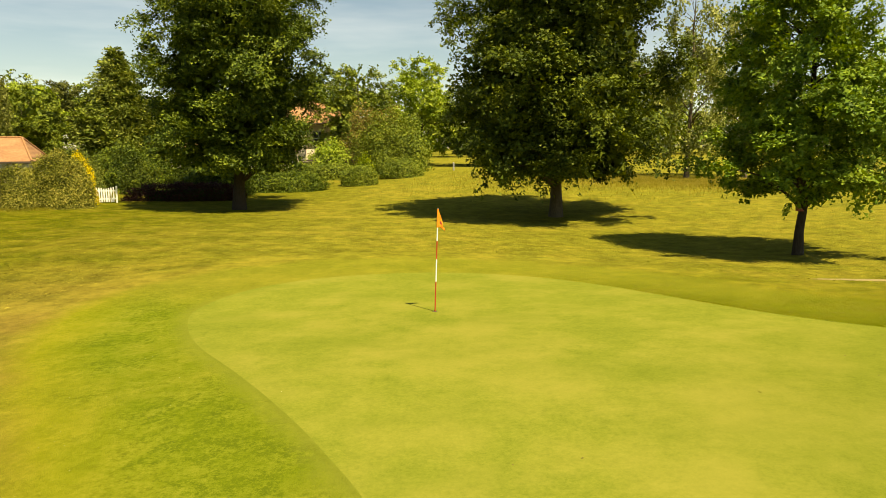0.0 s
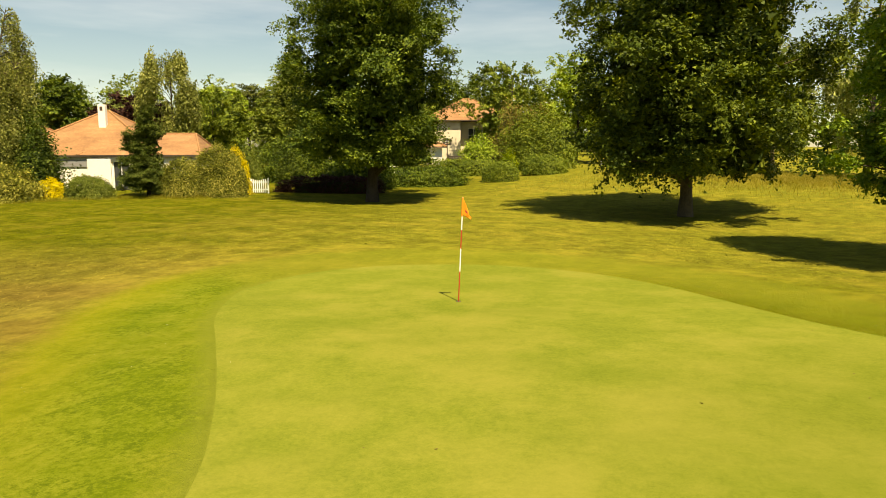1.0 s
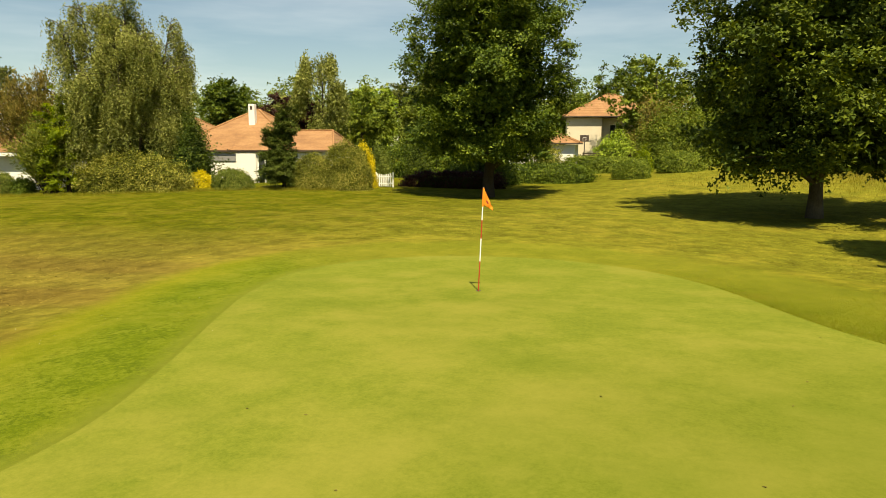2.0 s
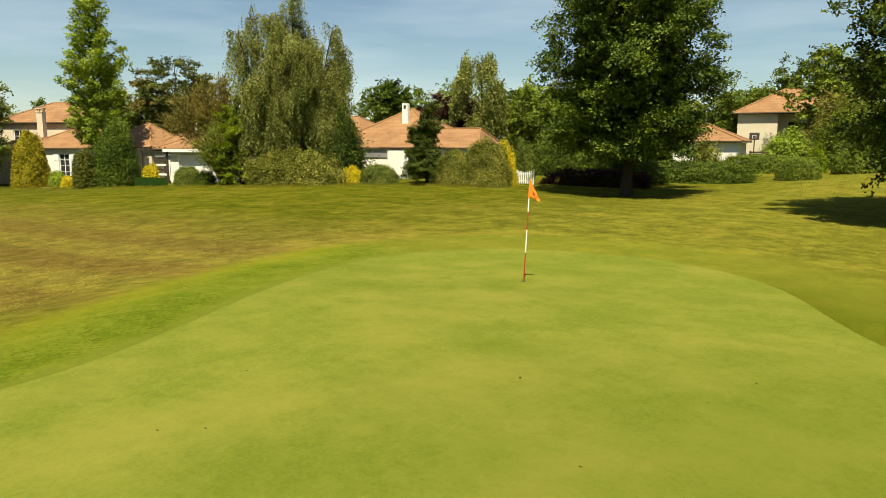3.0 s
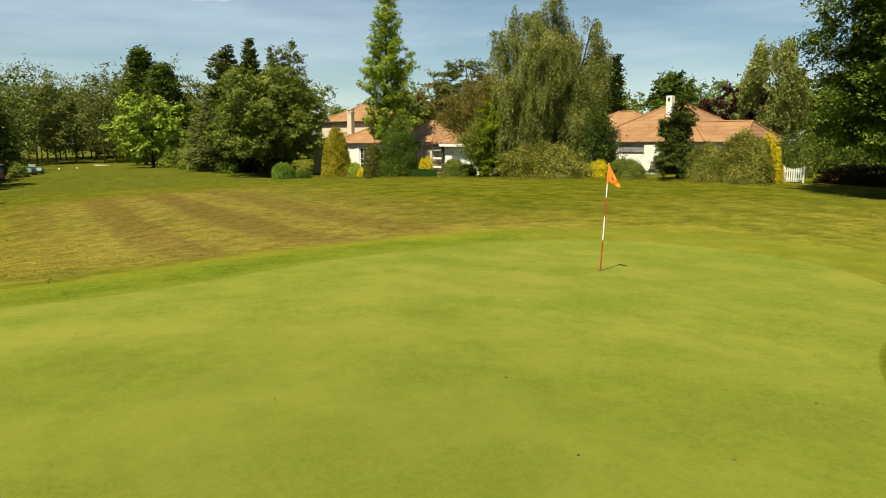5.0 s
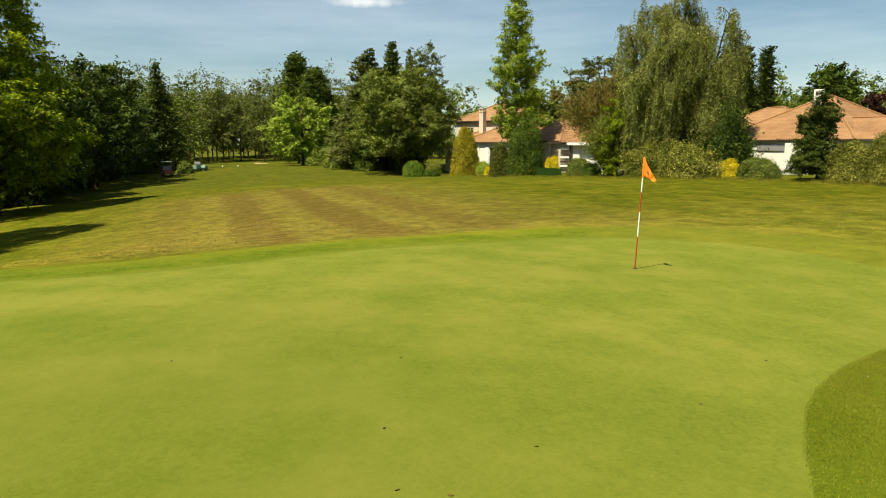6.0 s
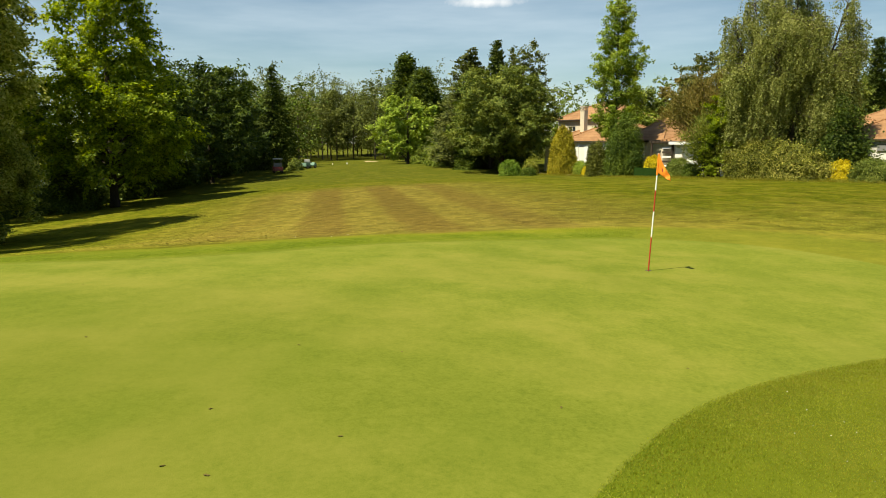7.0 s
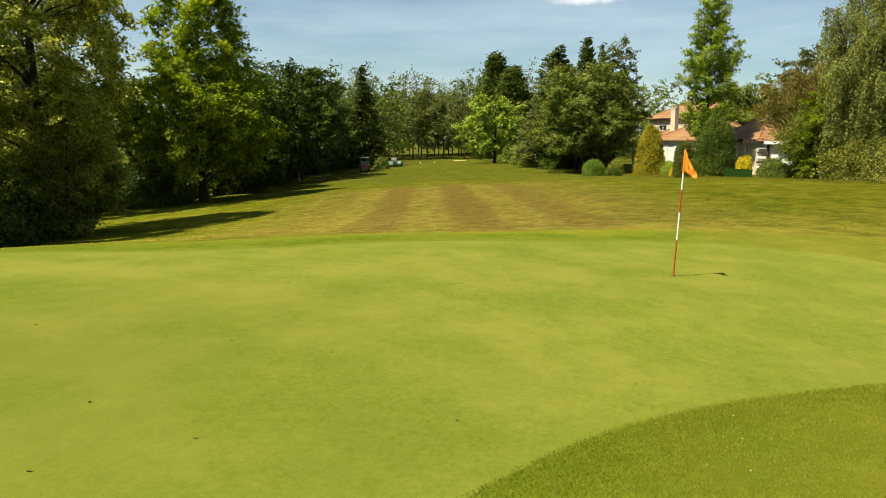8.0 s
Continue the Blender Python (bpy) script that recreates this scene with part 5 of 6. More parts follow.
# trees along the pond
broadleaf("tree", -39.6, -13.2, 17.6, 1.6, lambda h: 5.3 * min(1.0, 0.6 + 2.0 * h) * (1 - h) ** 0.5 + 0.3, 54, "tall conical yellow-green maple by the pond", LEAF_LIME, BARK, 0.3, 260, 1.0, 80000, 0.22, 0.4, 40, flat=1.3)
WILLOW = "huge silvery green willow at the pond bank"
broadleaf("tree", -13.8, -12.8, 16.5, 1.5, dome(4.2, 0.4, 0.45), 55, WILLOW, LEAF_WILLOW, BARK, 0.4, 240, 0.9, 40000, 0.19, 0.35, 50)
broadleaf("tree", -19.8, -11.9, 18.0, 3.0, dome(3.6, 0.45, 0.4), 155, WILLOW, LEAF_WILLOW, BARK, 0.35, 200, 0.85, 50000, 0.18, 0.35, 50)
broadleaf("tree", -20.0, -10.4, 5.6, 0.1, dome(2.3, 0.4, 0.4), 56, "low silvery willow bush on the pond bank", LEAF_WILLOW, BARK, 0.12, 90, 0.7, 34000, 0.13, 0.3, 20, category="bush")
broadleaf("tree", -31.5, -21.0, 19.0, 1.0, dome(6.0, 0.45, 0.4), 57, "tall green willow standing behind the pond bank", LEAF_WILLOW, BARK, 0.4, 260, 0.95, 55000, 0.23, 0.3, 40)
for x, y, h, r, leaf, seed in ((-50.5, -14.5, 10.5, 4.2, LEAF_DEEP, 58), (-58.0, -18.0, 12.0, 4.8, LEAF_DEEP, 59), (-66.0, -14.5, 12.8, 5.4, LEAF_DEEP, 60), (-75.0, -16.5, 12.0, 5.0, LEAF_DEEP, 61), (-83.5, -19.0, 11.5, 4.6, LEAF_DEEP, 62)):
    broadleaf("tree", x, y, h, 0.8, dome(r, 0.4, 0.4), seed, "dark green tree in the pondside row", leaf, BARK, 0.22, 190, 1.0, 24000, 0.3, 0.2, 24)
conifer("conifer", -90.0, -13.2, 14.6, 0.3, 4.6, 63, "dark spruce at the end of the pondside trees", LEAF_CONIFER, 28, 10, 0.25, 0.85, 14000, 0.42)


# ---- distant woods ----
def far_woods(name, spots, seed, leaf, size, label, low=0.1, count=2000):
    rng = np.random.default_rng(seed)
    vs, fs, base = [], [], 0
    for x, y, h, r in spots:
        c = envelope_points(rng, 60, h * low, h * 0.95, column(r), 0.3)
        v, f = clump_leaves(rng, c, r * 0.29 * rng.uniform(0.6, 1.2, 60), count, size, 0.9)
        v += np.array([x, y, float(ground_z(x, y))])
        vs.append(v), fs.append(f + base)
        base += len(v)
    return tagged(new(name, make_mesh(name, np.concatenate(vs), np.concatenate(fs), [leaf])), label, "trees", kind="stuff")


def belt(a0, a1, n, dist, spread, h, seed):
    """Spots along an arc round the green, angles turned left from north."""
    rng = np.random.default_rng(seed)
    out = []
    for k in range(n):
        a = radians(a0 + (a1 - a0) * (k + rng.random()) / n)
        d = dist + rng.uniform(-spread, spread)
        hh = h * rng.uniform(0.75, 1.15)
        out.append((5 - d * math.sin(a), 9 + d * math.cos(a), hh, hh * rng.uniform(0.22, 0.34)))
    return out


BIRCH_WOOD = belt(86, 108, 52, 172, 22, 19.5, 70)
far_woods("far_woods", BIRCH_WOOD, 71, LEAF_WOOD, 0.4, "far grey-green birch wood behind the fairway", 0.14, 3800)
far_woods("far_woods", belt(94, 104, 14, 200, 6, 17, 278), 279, LEAF_WOOD, 0.7, "dark crowns at the back of the birch wood", 0.3, 1500)
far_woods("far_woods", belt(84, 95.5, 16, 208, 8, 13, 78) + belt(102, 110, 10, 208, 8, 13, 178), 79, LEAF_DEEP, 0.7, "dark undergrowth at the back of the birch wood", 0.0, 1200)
stems = join_tubes([tube(np.array([[x, y, float(ground_z(x, y)) - 0.2], [x + 0.2, y, float(ground_z(x, y)) + h * 0.35], [x, y + 0.2, float(ground_z(x, y)) + h * 0.8]]), [0.17, 0.13, 0.04], 5) for x, y, h, r in BIRCH_WOOD])
tagged(new("far_trunks", make_mesh("far_trunks", *stems, [BARK_PALE], True)), "slim pale trunks of the far birch wood", "trees", kind="stuff")
far_woods("far_woods", belt(-48, 30, 66, 134, 8, 10, 86), 87, LEAF_OAK, 0.6, "dark undergrowth behind the far meadow trees", 0.0, 800)
far_woods("far_woods", belt(30, 90, 58, 132, 20, 13, 72), 73, LEAF_MAPLE, 0.42, "far green trees behind the village roofs", 0.05, 2300)
far_woods("far_woods", belt(-40, 30, 44, 120, 14, 13, 74), 75, LEAF_MAPLE, 0.42, "far green trees beyond the meadow", 0.1, 2200)
far_woods("far_woods", belt(100, 150, 30, 120, 18, 16, 76), 77, LEAF_OAK, 0.5, "far dark trees beyond the pond", 0.1, 900)

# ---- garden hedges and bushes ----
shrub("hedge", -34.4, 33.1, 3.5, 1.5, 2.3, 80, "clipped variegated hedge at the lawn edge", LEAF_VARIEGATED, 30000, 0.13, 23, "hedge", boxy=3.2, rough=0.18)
# two added dark masses that stand in for the shade under the birch
shrub("bush", -36.6, 36.4, 4.2, 1.8, 4.4, 144, "dark leafy mass added as shade beneath the birch", LEAF_DEEP, 12000, 0.2, 23, rough=0.3)
shrub("hedge", -33.4, 36.9, 0.9, 1.7, 4.2, 81, "tall dark leafy mass added as the birch's shaded lower foliage", LEAF_DEEP, 9000, 0.16, 23, "hedge", boxy=2.6, rough=0.3)
shrub("bush", -31.2, 35.7, 0.8, 0.7, 1.25, 82, "bright yellow flowering garden bush", LEAF_GOLD, 4500, 0.11, rough=0.2)
shrub("bush", -29.1, 36.4, 1.35, 0.9, 1.35, 83, "low rounded olive green bush", LEAF_CHERRY, 9000, 0.1, 23, boxy=2.6)
shrub("bush", -24.7, 39.4, 1.35, 1.2, 2.3, 84, "rounded variegated cream and green bush", LEAF_VARIEGATED, 16000, 0.1, boxy=2.5)
shrub("bush", -23.0, 40.8, 1.9, 1.5, 3.0, 85, "large domed variegated evergreen bush", LEAF_VARIEGATED, 24000, 0.1, boxy=2.4)
shrub("bush", -22.8, 42.7, 0.95, 0.8, 2.95, 86, "narrow upright yellow-green bush", LEAF_GOLD, 6000, 0.11, taper=0.25, rough=0.15)
# cream-flowered bush; a darker leaf colour carries the tree's shade
shrub("bush", -24.8, 47.6, 0.9, 0.8, 2.5, 87, "loose cream-flowered garden bush, leaves darkened as shade", LEAF_CHERRY, 5000, 0.13, rough=0.3)
shrub("hedge", -18.0, 46.9, 3.6, 0.6, 1.15, 88, "dark purple-leaved hedge in the tree's shade", LEAF_PURPLE, 9000, 0.12, 24, "hedge", boxy=4.0)
# variegated bush, its leaf colour taken dark for the tree's shade
shrub("bush", -22.6, 49.8, 1.1, 1.0, 2.4, 89, "rounded variegated garden bush, leaves darkened as shade", LEAF_SHADE, 6000, 0.14)
shrub("bush", -17.5, 51.0, 2.6, 1.3, 2.2, 90, "dark mixed garden bushes under the tree", LEAF_OAK, 9000, 0.16, 24, rough=0.25)
shrub("bush", -24.5, 53.0, 3.0, 1.6, 3.0, 141, "dark mixed garden bushes under the tree", LEAF_OAK, 9000, 0.17, 24, rough=0.3)
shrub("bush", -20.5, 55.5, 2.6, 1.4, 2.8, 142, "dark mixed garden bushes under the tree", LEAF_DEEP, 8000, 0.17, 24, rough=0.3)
# another variegated bush with the shade put into its leaf colour
shrub("bush", -27.5, 50.5, 1.8, 1.4, 2.4, 143, "loose variegated garden bush, leaves darkened as shade", LEAF_SHADE, 6000, 0.15, 24, rough=0.3)
shrub("hedge", -14.8, 54.3, 4.4, 1.1, 1.5, 91, "long clipped dark green hedge", LEAF_OAK, 16000, 0.14, 22, "hedge", boxy=4.0)
shrub("hedge", -12.3, 64.0, 3.4, 1.0, 1.5, 92, "clipped green hedge beside the basketball hoop", LEAF_MAPLE, 9000, 0.16, 15, "hedge", boxy=3.5)
shrub("bush", -8.1, 58.7, 1.5, 1.2, 1.55, 93, "rounded clipped green bush", LEAF_MAPLE, 7000, 0.14, boxy=2.8)
shrub("bush", -5.0, 62.9, 1.9, 1.4, 1.6, 94, "rounded clipped green bush", LEAF_MAPLE, 7000, 0.14, boxy=2.8)
shrub("bush", -6.2, 69.0, 3.3, 2.4, 4.8, 95, "large spreading green shrub", LEAF_MAPLE, 18000, 0.2, rough=0.35)
shrub("bush", -8.0, 71.5, 3.0, 2.4, 6.0, 96, "large rust-tinted garden shrub", LEAF_RUST, 8000, 0.24, rough=0.3)
shrub("bush", -12.5, 71.0, 2.4, 2.0, 3.0, 97, "bright green garden shrub", LEAF_FRESH, 7000, 0.2, rough=0.2)
shrub("bush", -8.3, 63.5, 0.8, 0.7, 2.2, 98, "loose thin yellow-leaved shrub", LEAF_LIME, 1400, 0.14, rough=0.35)
shrub("bush", -16.0, 60.6, 1.6, 1.0, 3.0, 99, "loose yellow-green shrub before the low house", LEAF_VARIEGATED, 3500, 0.16, rough=0.35)
shrub("topiary", -59.9, 23.3, 1.55, 1.5, 4.9, 100, "golden clipped conical topiary", LEAF_AMBER, 14000, 0.17, category="topiary", boxy=2.4, taper=0.22, rough=0.05)
shrub("bush", -60.3, 18.0, 1.35, 1.1, 1.55, 101, "rounded fresh green garden bush", LEAF_YOUNG, 6000, 0.13)
shrub("bush", -60.6, 20.1, 0.9, 0.8, 1.35, 102, "low loose grey-green bush", LEAF_WILLOW, 3500, 0.14, rough=0.25)
shrub("bush", -59.2, 19.8, 0.95, 0.8, 0.8, 103, "low dark green garden bush", LEAF_OAK, 3000, 0.13)
shrub("bush", -58.4, 24.9, 0.85, 0.7, 1.4, 104, "small fresh green bush", LEAF_FRESH, 3000, 0.13)
shrub("bush", -57.2, 25.4, 0.8, 0.6, 0.95, 105, "small bright yellow bush", LEAF_GOLD, 2500, 0.12)
shrub("bush", -52.9, 25.2, 0.85, 0.85, 3.1, 106, "dark upright clipped bush", LEAF_OLIVE, 6000, 0.15, boxy=3.0)
shrub("bush", -52.6, 27.6, 2.0, 1.8, 4.8, 107, "large green rounded garden bush", LEAF_OAK, 22000, 0.14, boxy=2.3, rough=0.22)
shrub("bush", -50.4, 29.6, 0.78, 0.7, 1.85, 108, "yellow flowering garden bush", LEAF_GOLD, 3500, 0.12)
shrub("bush", -45.5, 30.4, 1.1, 0.9, 1.5, 109, "rounded green bush before the garage", LEAF_CHERRY, 6000, 0.12, boxy=2.6)
shrub("bush", -43.2, 30.7, 0.8, 0.7, 1.1, 110, "low dark green garden bush", LEAF_OAK, 4500, 0.12, rough=0.2)
shrub("bush", -70.5, 19.0, 2.2, 1.4, 3.4, 111, "dark green bushes under the trees", LEAF_OAK, 8000, 0.18, rough=0.25)
shrub("bush", -76.0, 14.4, 3.0, 1.6, 3.2, 112, "dark green bushes under the trees", LEAF_OAK, 8000, 0.2, rough=0.25)
shrub("bush", -88.0, 11.0, 4.0, 2.0, 3.2, 113, "green bushes along the fairway edge", LEAF_MAPLE, 9000, 0.24, rough=0.25)
shrub("bush", -83.6, -8.9, 1.3, 1.0, 1.5, 115, "loose green bush between the golf carts", LEAF_CHERRY, 4000, 0.16, rough=0.3)
shrub("bush", -97.0, 8.0, 2.4, 1.6, 2.4, 114, "green bushes along the fairway edge", LEAF_MAPLE, 6000, 0.24, rough=0.25)

for k, (x, y, rx, ry, h, leaf) in enumerate(((-15.5, -12.0, 2.6, 2.2, 3.2, LEAF_OAK), (-18.8, -12.0, 2.8, 2.0, 3.6, LEAF_OAK), (-20.8, -12.2, 1.8, 1.6, 2.8, LEAF_OAK), (-12.5, -14.0, 3.0, 2.4, 3.8, LEAF_OAK),
                                             (-17.0, -16.0, 3.4, 2.6, 5.5, LEAF_WILLOW))):
    shrub("bush", x, y, rx, ry, h, 120 + k, "dark overhung bush on the pond bank", leaf, 14000, 0.15, rough=0.4, slim=0.5)
for x, y, h, r, seed in ((-58.0, -33.0, 12.0, 5.5, 64), (-48.0, -36.0, 13.0, 5.5, 65), (-38.0, -36.0, 12.5, 5.5, 66)):
    broadleaf("tree", x, y, h, 0.4, dome(r, 0.4, 0.4, 0.8), seed, "dark green tree on the far bank of the pond", LEAF_DEEP, BARK, 0.25, 120, 1.2, 20000, 0.34, 0.2, 16)
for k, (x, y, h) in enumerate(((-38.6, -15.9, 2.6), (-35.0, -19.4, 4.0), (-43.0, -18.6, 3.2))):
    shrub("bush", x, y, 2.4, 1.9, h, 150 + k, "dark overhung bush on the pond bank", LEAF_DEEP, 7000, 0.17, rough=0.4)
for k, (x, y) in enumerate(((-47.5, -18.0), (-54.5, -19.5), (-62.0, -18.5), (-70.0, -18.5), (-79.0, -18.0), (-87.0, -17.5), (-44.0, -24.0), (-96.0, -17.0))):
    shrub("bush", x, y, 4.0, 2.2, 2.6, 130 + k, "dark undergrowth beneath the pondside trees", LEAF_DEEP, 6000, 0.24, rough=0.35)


# ---- things on the course ----
def build_gate():
    root = tagged(new("garden_gate"), "white wooden picket gate between bush and hedge", "gate")
    root.matrix_world = pose(-22.45, 43.65, float(ground_z(-21.9, 43.9)) - 0.02, 0, 0, 23)
    for x in (0.0, 1.22):
        part("post", box(x - 0.05, x + 0.05, -0.05, 0.05, 0.0, 1.05, 0.01), WHITE_PAINT, root)
    for z in (0.22, 0.72):
        part("rail", box(0.05, 1.17, 0.0, 0.035, z, z + 0.09, 0.006), WHITE_PAINT, root)
    for k in range(8):
        x = 0.10 + k * 0.136
        bm = box(x - 0.038, x + 0.038, -0.024, -0.002, 0.06, 0.94 + 0.04 * math.cos(k * 0.9), 0.004)
        part("picket", bm, WHITE_PAINT, root)
    return root


build_gate()


def build_hoop():
    root = tagged(new("basketball_hoop"), "dark basketball hoop on a pole behind the hedge", "basketball hoop")
    root.matrix_world = pose(-17.2, 75.0, float(ground_z(-17.2, 75.0)), 0, 0, 15)
    bm = bmesh.new()
    bmesh.ops.create_cone(bm, cap_ends=True, segments=10, radius1=0.06, radius2=0.05, depth=3.0, matrix=Matrix.Translation((0, 0.3, 1.5)))
    part("pole", bm, TIMBER_DARK, root)
    board = part("backboard", box(-0.46, 0.46, -0.02, 0.03, 2.42, 3.12, 0.02), TIMBER_DARK, root, "dark backboard with a pale frame")
    bm = bmesh.new()
    for a, b, c, d in ((-0.18, 0.18, 2.84, 2.87), (-0.18, 0.18, 2.57, 2.60), (-0.18, -0.15, 2.60, 2.84), (0.15, 0.18, 2.60, 2.84)):
        add_box(bm, a, b, -0.03, -0.022, c, d)
    part("target_frame", bm, WHITE_PAINT, board)
    part("arm", box(-0.04, 0.04, 0.03, 0.3, 2.7, 2.8), GREY_PAINT, root)
    ang = np.linspace(0, 2 * math.pi, 20, endpoint=False)
    v, f = tube(np.column_stack([0.23 * np.cos(ang), -0.27 + 0.23 * np.sin(ang), np.full(20, 2.6)]), np.full(20, 0.012), 6)
    link_mesh("ring", make_mesh("ring", v, f, [TILES], True), root, "orange metal ring")
    return root


build_hoop()


def build_fence():
    root = tagged(new("fence"), "dark horizontal timber fence behind the garden hedge", "fence")
    root.matrix_world = pose(-15.5, 69.5, float(ground_z(-11, 70)), 0, 0, 10)
    for k in range(6):
        part("post", box(k * 1.9 - 0.06, k * 1.9 + 0.06, -0.06, 0.06, -0.2, 1.5, 0.01), TIMBER_DARK, root)
    for k in range(6):
        z = 0.15 + k * 0.22
        part("slat", box(-0.1, 9.6, -0.085, -0.062, z, z + 0.17, 0.005), TIMBER_DARK, root)
    return root


build_fence()


def build_netting():
    root = tagged(new("garden_screen"), "low green garden screen before the bushes", "fence")
    root.matrix_world = pose(-49.6, 27.9, float(ground_z(-48, 28.4)) - 0.02, 0, 0, 23)
    green = plain_material("green_screen", (0.012, 0.032, 0.005), (0.024, 0.052, 0.009), 1.0, 2, 40, 0.3, 0.004)
    green.node_tree.nodes["Principled BSDF"].inputs["Specular IOR Level"].default_value = 0.05
    for k in range(4):
        part("post", box(k * 1.1 - 0.03, k * 1.1 + 0.03, -0.03, 0.03, 0, 0.85, 0.008), green, root)
    for k in range(3):
        part("screen", box(k * 1.1 + 0.03, k * 1.1 + 1.07, -0.012, 0.012, 0.05, 0.8), green, root)
    return root


build_netting()


def build_cart(x, y, turn, paint, roofed, label):
    root = tagged(new("golf_cart"), label, "golf cart", "parked golf carts")
    root.matrix_world = pose(x, y, float(ground_z(x, y)), 0, 0, turn)
    rubber = TIMBER_DARK
    bm = bmesh.new()
    side = [(-1.15, 0.28), (1.15, 0.28), (1.2, 0.62), (0.72, 0.86), (0.55, 0.48), (-0.2, 0.48), (-0.25, 0.78), (-1.12, 0.80)]
    for yy in (-0.55, 0.55):
        for px, pz in side:
            bm.verts.new((px, yy, pz))
    bm.verts.ensure_lookup_table()
    n = len(side)
    bm.faces.new([bm.verts[i] for i in range(n)])
    bm.faces.new([bm.verts[n + i] for i in reversed(range(n))])
    for i in range(n):
        k = (i + 1) % n
        bm.faces.new((bm.verts[i], bm.verts[n + i], bm.verts[n + k], bm.verts[k]))
    bmesh.ops.recalc_face_normals(bm, faces=bm.faces)
    bmesh.ops.bevel(bm, geom=list(bm.edges), offset=0.04, segments=2, affect="EDGES")
    part("body", bm, paint, root, "painted cart body")
    part("seat", box(-0.22, 0.2, -0.5, 0.5, 0.78, 0.92, 0.03), GREY_PAINT, root)
    part("backrest", box(-0.3, -0.2, -0.5, 0.5, 0.92, 1.3, 0.03), GREY_PAINT, root)
    for wx in (-0.8, 0.85):
        for wy in (-0.5, 0.5):
            bm = bmesh.new()
            bmesh.ops.create_cone(bm, cap_ends=True, segments=18, radius1=0.23, radius2=0.23, depth=0.18, matrix=Matrix.Translation((wx, wy, 0.23)) @ Matrix.Rotation(math.pi / 2, 4, "X"))
            bmesh.ops.bevel(bm, geom=list(bm.edges), offset=0.02, segments=1, affect="EDGES")
            wheel = part("wheel", bm, rubber, root, "small black wheel")
            bm = bmesh.new()
            bmesh.ops.create_cone(bm, cap_ends=True, segments=14, radius1=0.11, radius2=0.11, depth=0.19, matrix=Matrix.Translation((wx, wy, 0.23)) @ Matrix.Rotation(math.pi / 2, 4, "X"))
            part("rim", bm, GREY_PAINT, wheel)
    if roofed:
        for px in (-0.45, 0.62):
            for py in (-0.48, 0.48):
                v, f = tube([(px + (0.12 if px > 0 else 0), py, 0.8), (px, py, 1.75)], [0.02, 0.02], 6)
                link_mesh("roof_post", make_mesh("roof_post", v, f, [GREY_PAINT], True), root)
        part("canopy", box(-0.75, 0.8, -0.6, 0.6, 1.75, 1.83, 0.03), WHITE_PAINT, root, "white canopy")
    v, f = tube([(0.55, 0.2, 0.8), (0.25, 0.2, 1.1)], [0.02, 0.02], 6)
    link_mesh("steering_column", make_mesh("steering_column", v, f, [GREY_PAINT], True), root)
    return root


# pale green with the shade of the trees put into the paint
CART_PALE_SHADED = plain_material("pale_green_paint_shaded", (0.14, 0.24, 0.18), (0.20, 0.31, 0.25), 0.35, 3, 40, 0.05, 0.002)
build_cart(-79.0, -10.2, 200, CART_RED, True, "red golf cart with a canopy in the shade")
build_cart(-88.5, -8.0, 150, CART_PALE_SHADED, False, "pale green golf buggy by the trees, paint darkened as shade")


def patch_sheet(name, x, y, rx, ry, turn, mat, label, category, seed):
    """A thin uneven patch laid on the ground."""
    rng = np.random.default_rng(seed)
    a = np.linspace(0, 2 * math.pi, 40, endpoint=False)
    wob = 1 + 0.18 * np.sin(3 * a + seed) + 0.1 * np.sin(7 * a) + 0.06 * rng.normal(size=40)
    ca, sa = math.cos(radians(turn)), math.sin(radians(turn))
    ex, ey = rx * np.cos(a) * wob, ry * np.sin(a) * wob
    loop = np.column_stack([x + ex * ca - ey * sa, y + ex * sa + ey * ca])
    mid = np.array([x, y])
    return tagged(ring_sheet(name, [mid + (loop - mid) * q for q in (0.02, 0.4, 0.8, 1.0)], [0.03, 0.03, 0.025, 0.004], mat), label, category, kind="structure")


SAND_DULL = plain_material("worn_earth", (0.15, 0.13, 0.04), (0.24, 0.19, 0.08), 0.95, 1.5, 12.0, 0.3, 0.02)
patch_sheet("sand_path", -134.0, -3.8, 5.0, 1.3, 10, SAND, "bare sandy path at the end of the fairway", "path", 4)
patch_sheet("sand_path", 10.9, 19.15, 1.05, 0.15, -8, SAND_DULL, "bare sandy streak in the grass", "path", 5)
patch_sheet("garden_bed", -64.0, 21.3, 4.0, 0.6, 30, SAND, "pale stony edging below the garden bushes", "path", 6)
patch_sheet("garden_bed", -58.2, 24.0, 2.2, 0.5, 38, SAND, "pale stony edging below the garden bushes", "path", 7)


def build_pond():
    m, nt, bsdf = material("pond_water")
    bsdf.inputs["Base Color"].default_value = (0.035, 0.045, 0.02, 1)
    bsdf.inputs["Roughness"].default_value = 0.06
    ripple = object_noise(nt, 1.5, 3)
    add_bump(nt, bsdf, ripple.outputs["Fac"], 0.03, 0.01)
    xs, ys = np.linspace(-90, -5, 30), np.linspace(-75, -13, 24)
    gx, gy = np.meshgrid(xs, ys)
    v = np.stack([gx, gy, np.full_like(gx, WATER)], axis=-1).reshape(-1, 3)
    return tagged(new("pond_water", make_mesh("pond_water", v, grid_faces(30, 24), [m], True)), "still green pond water behind the trees", "water", kind="structure")


build_pond()


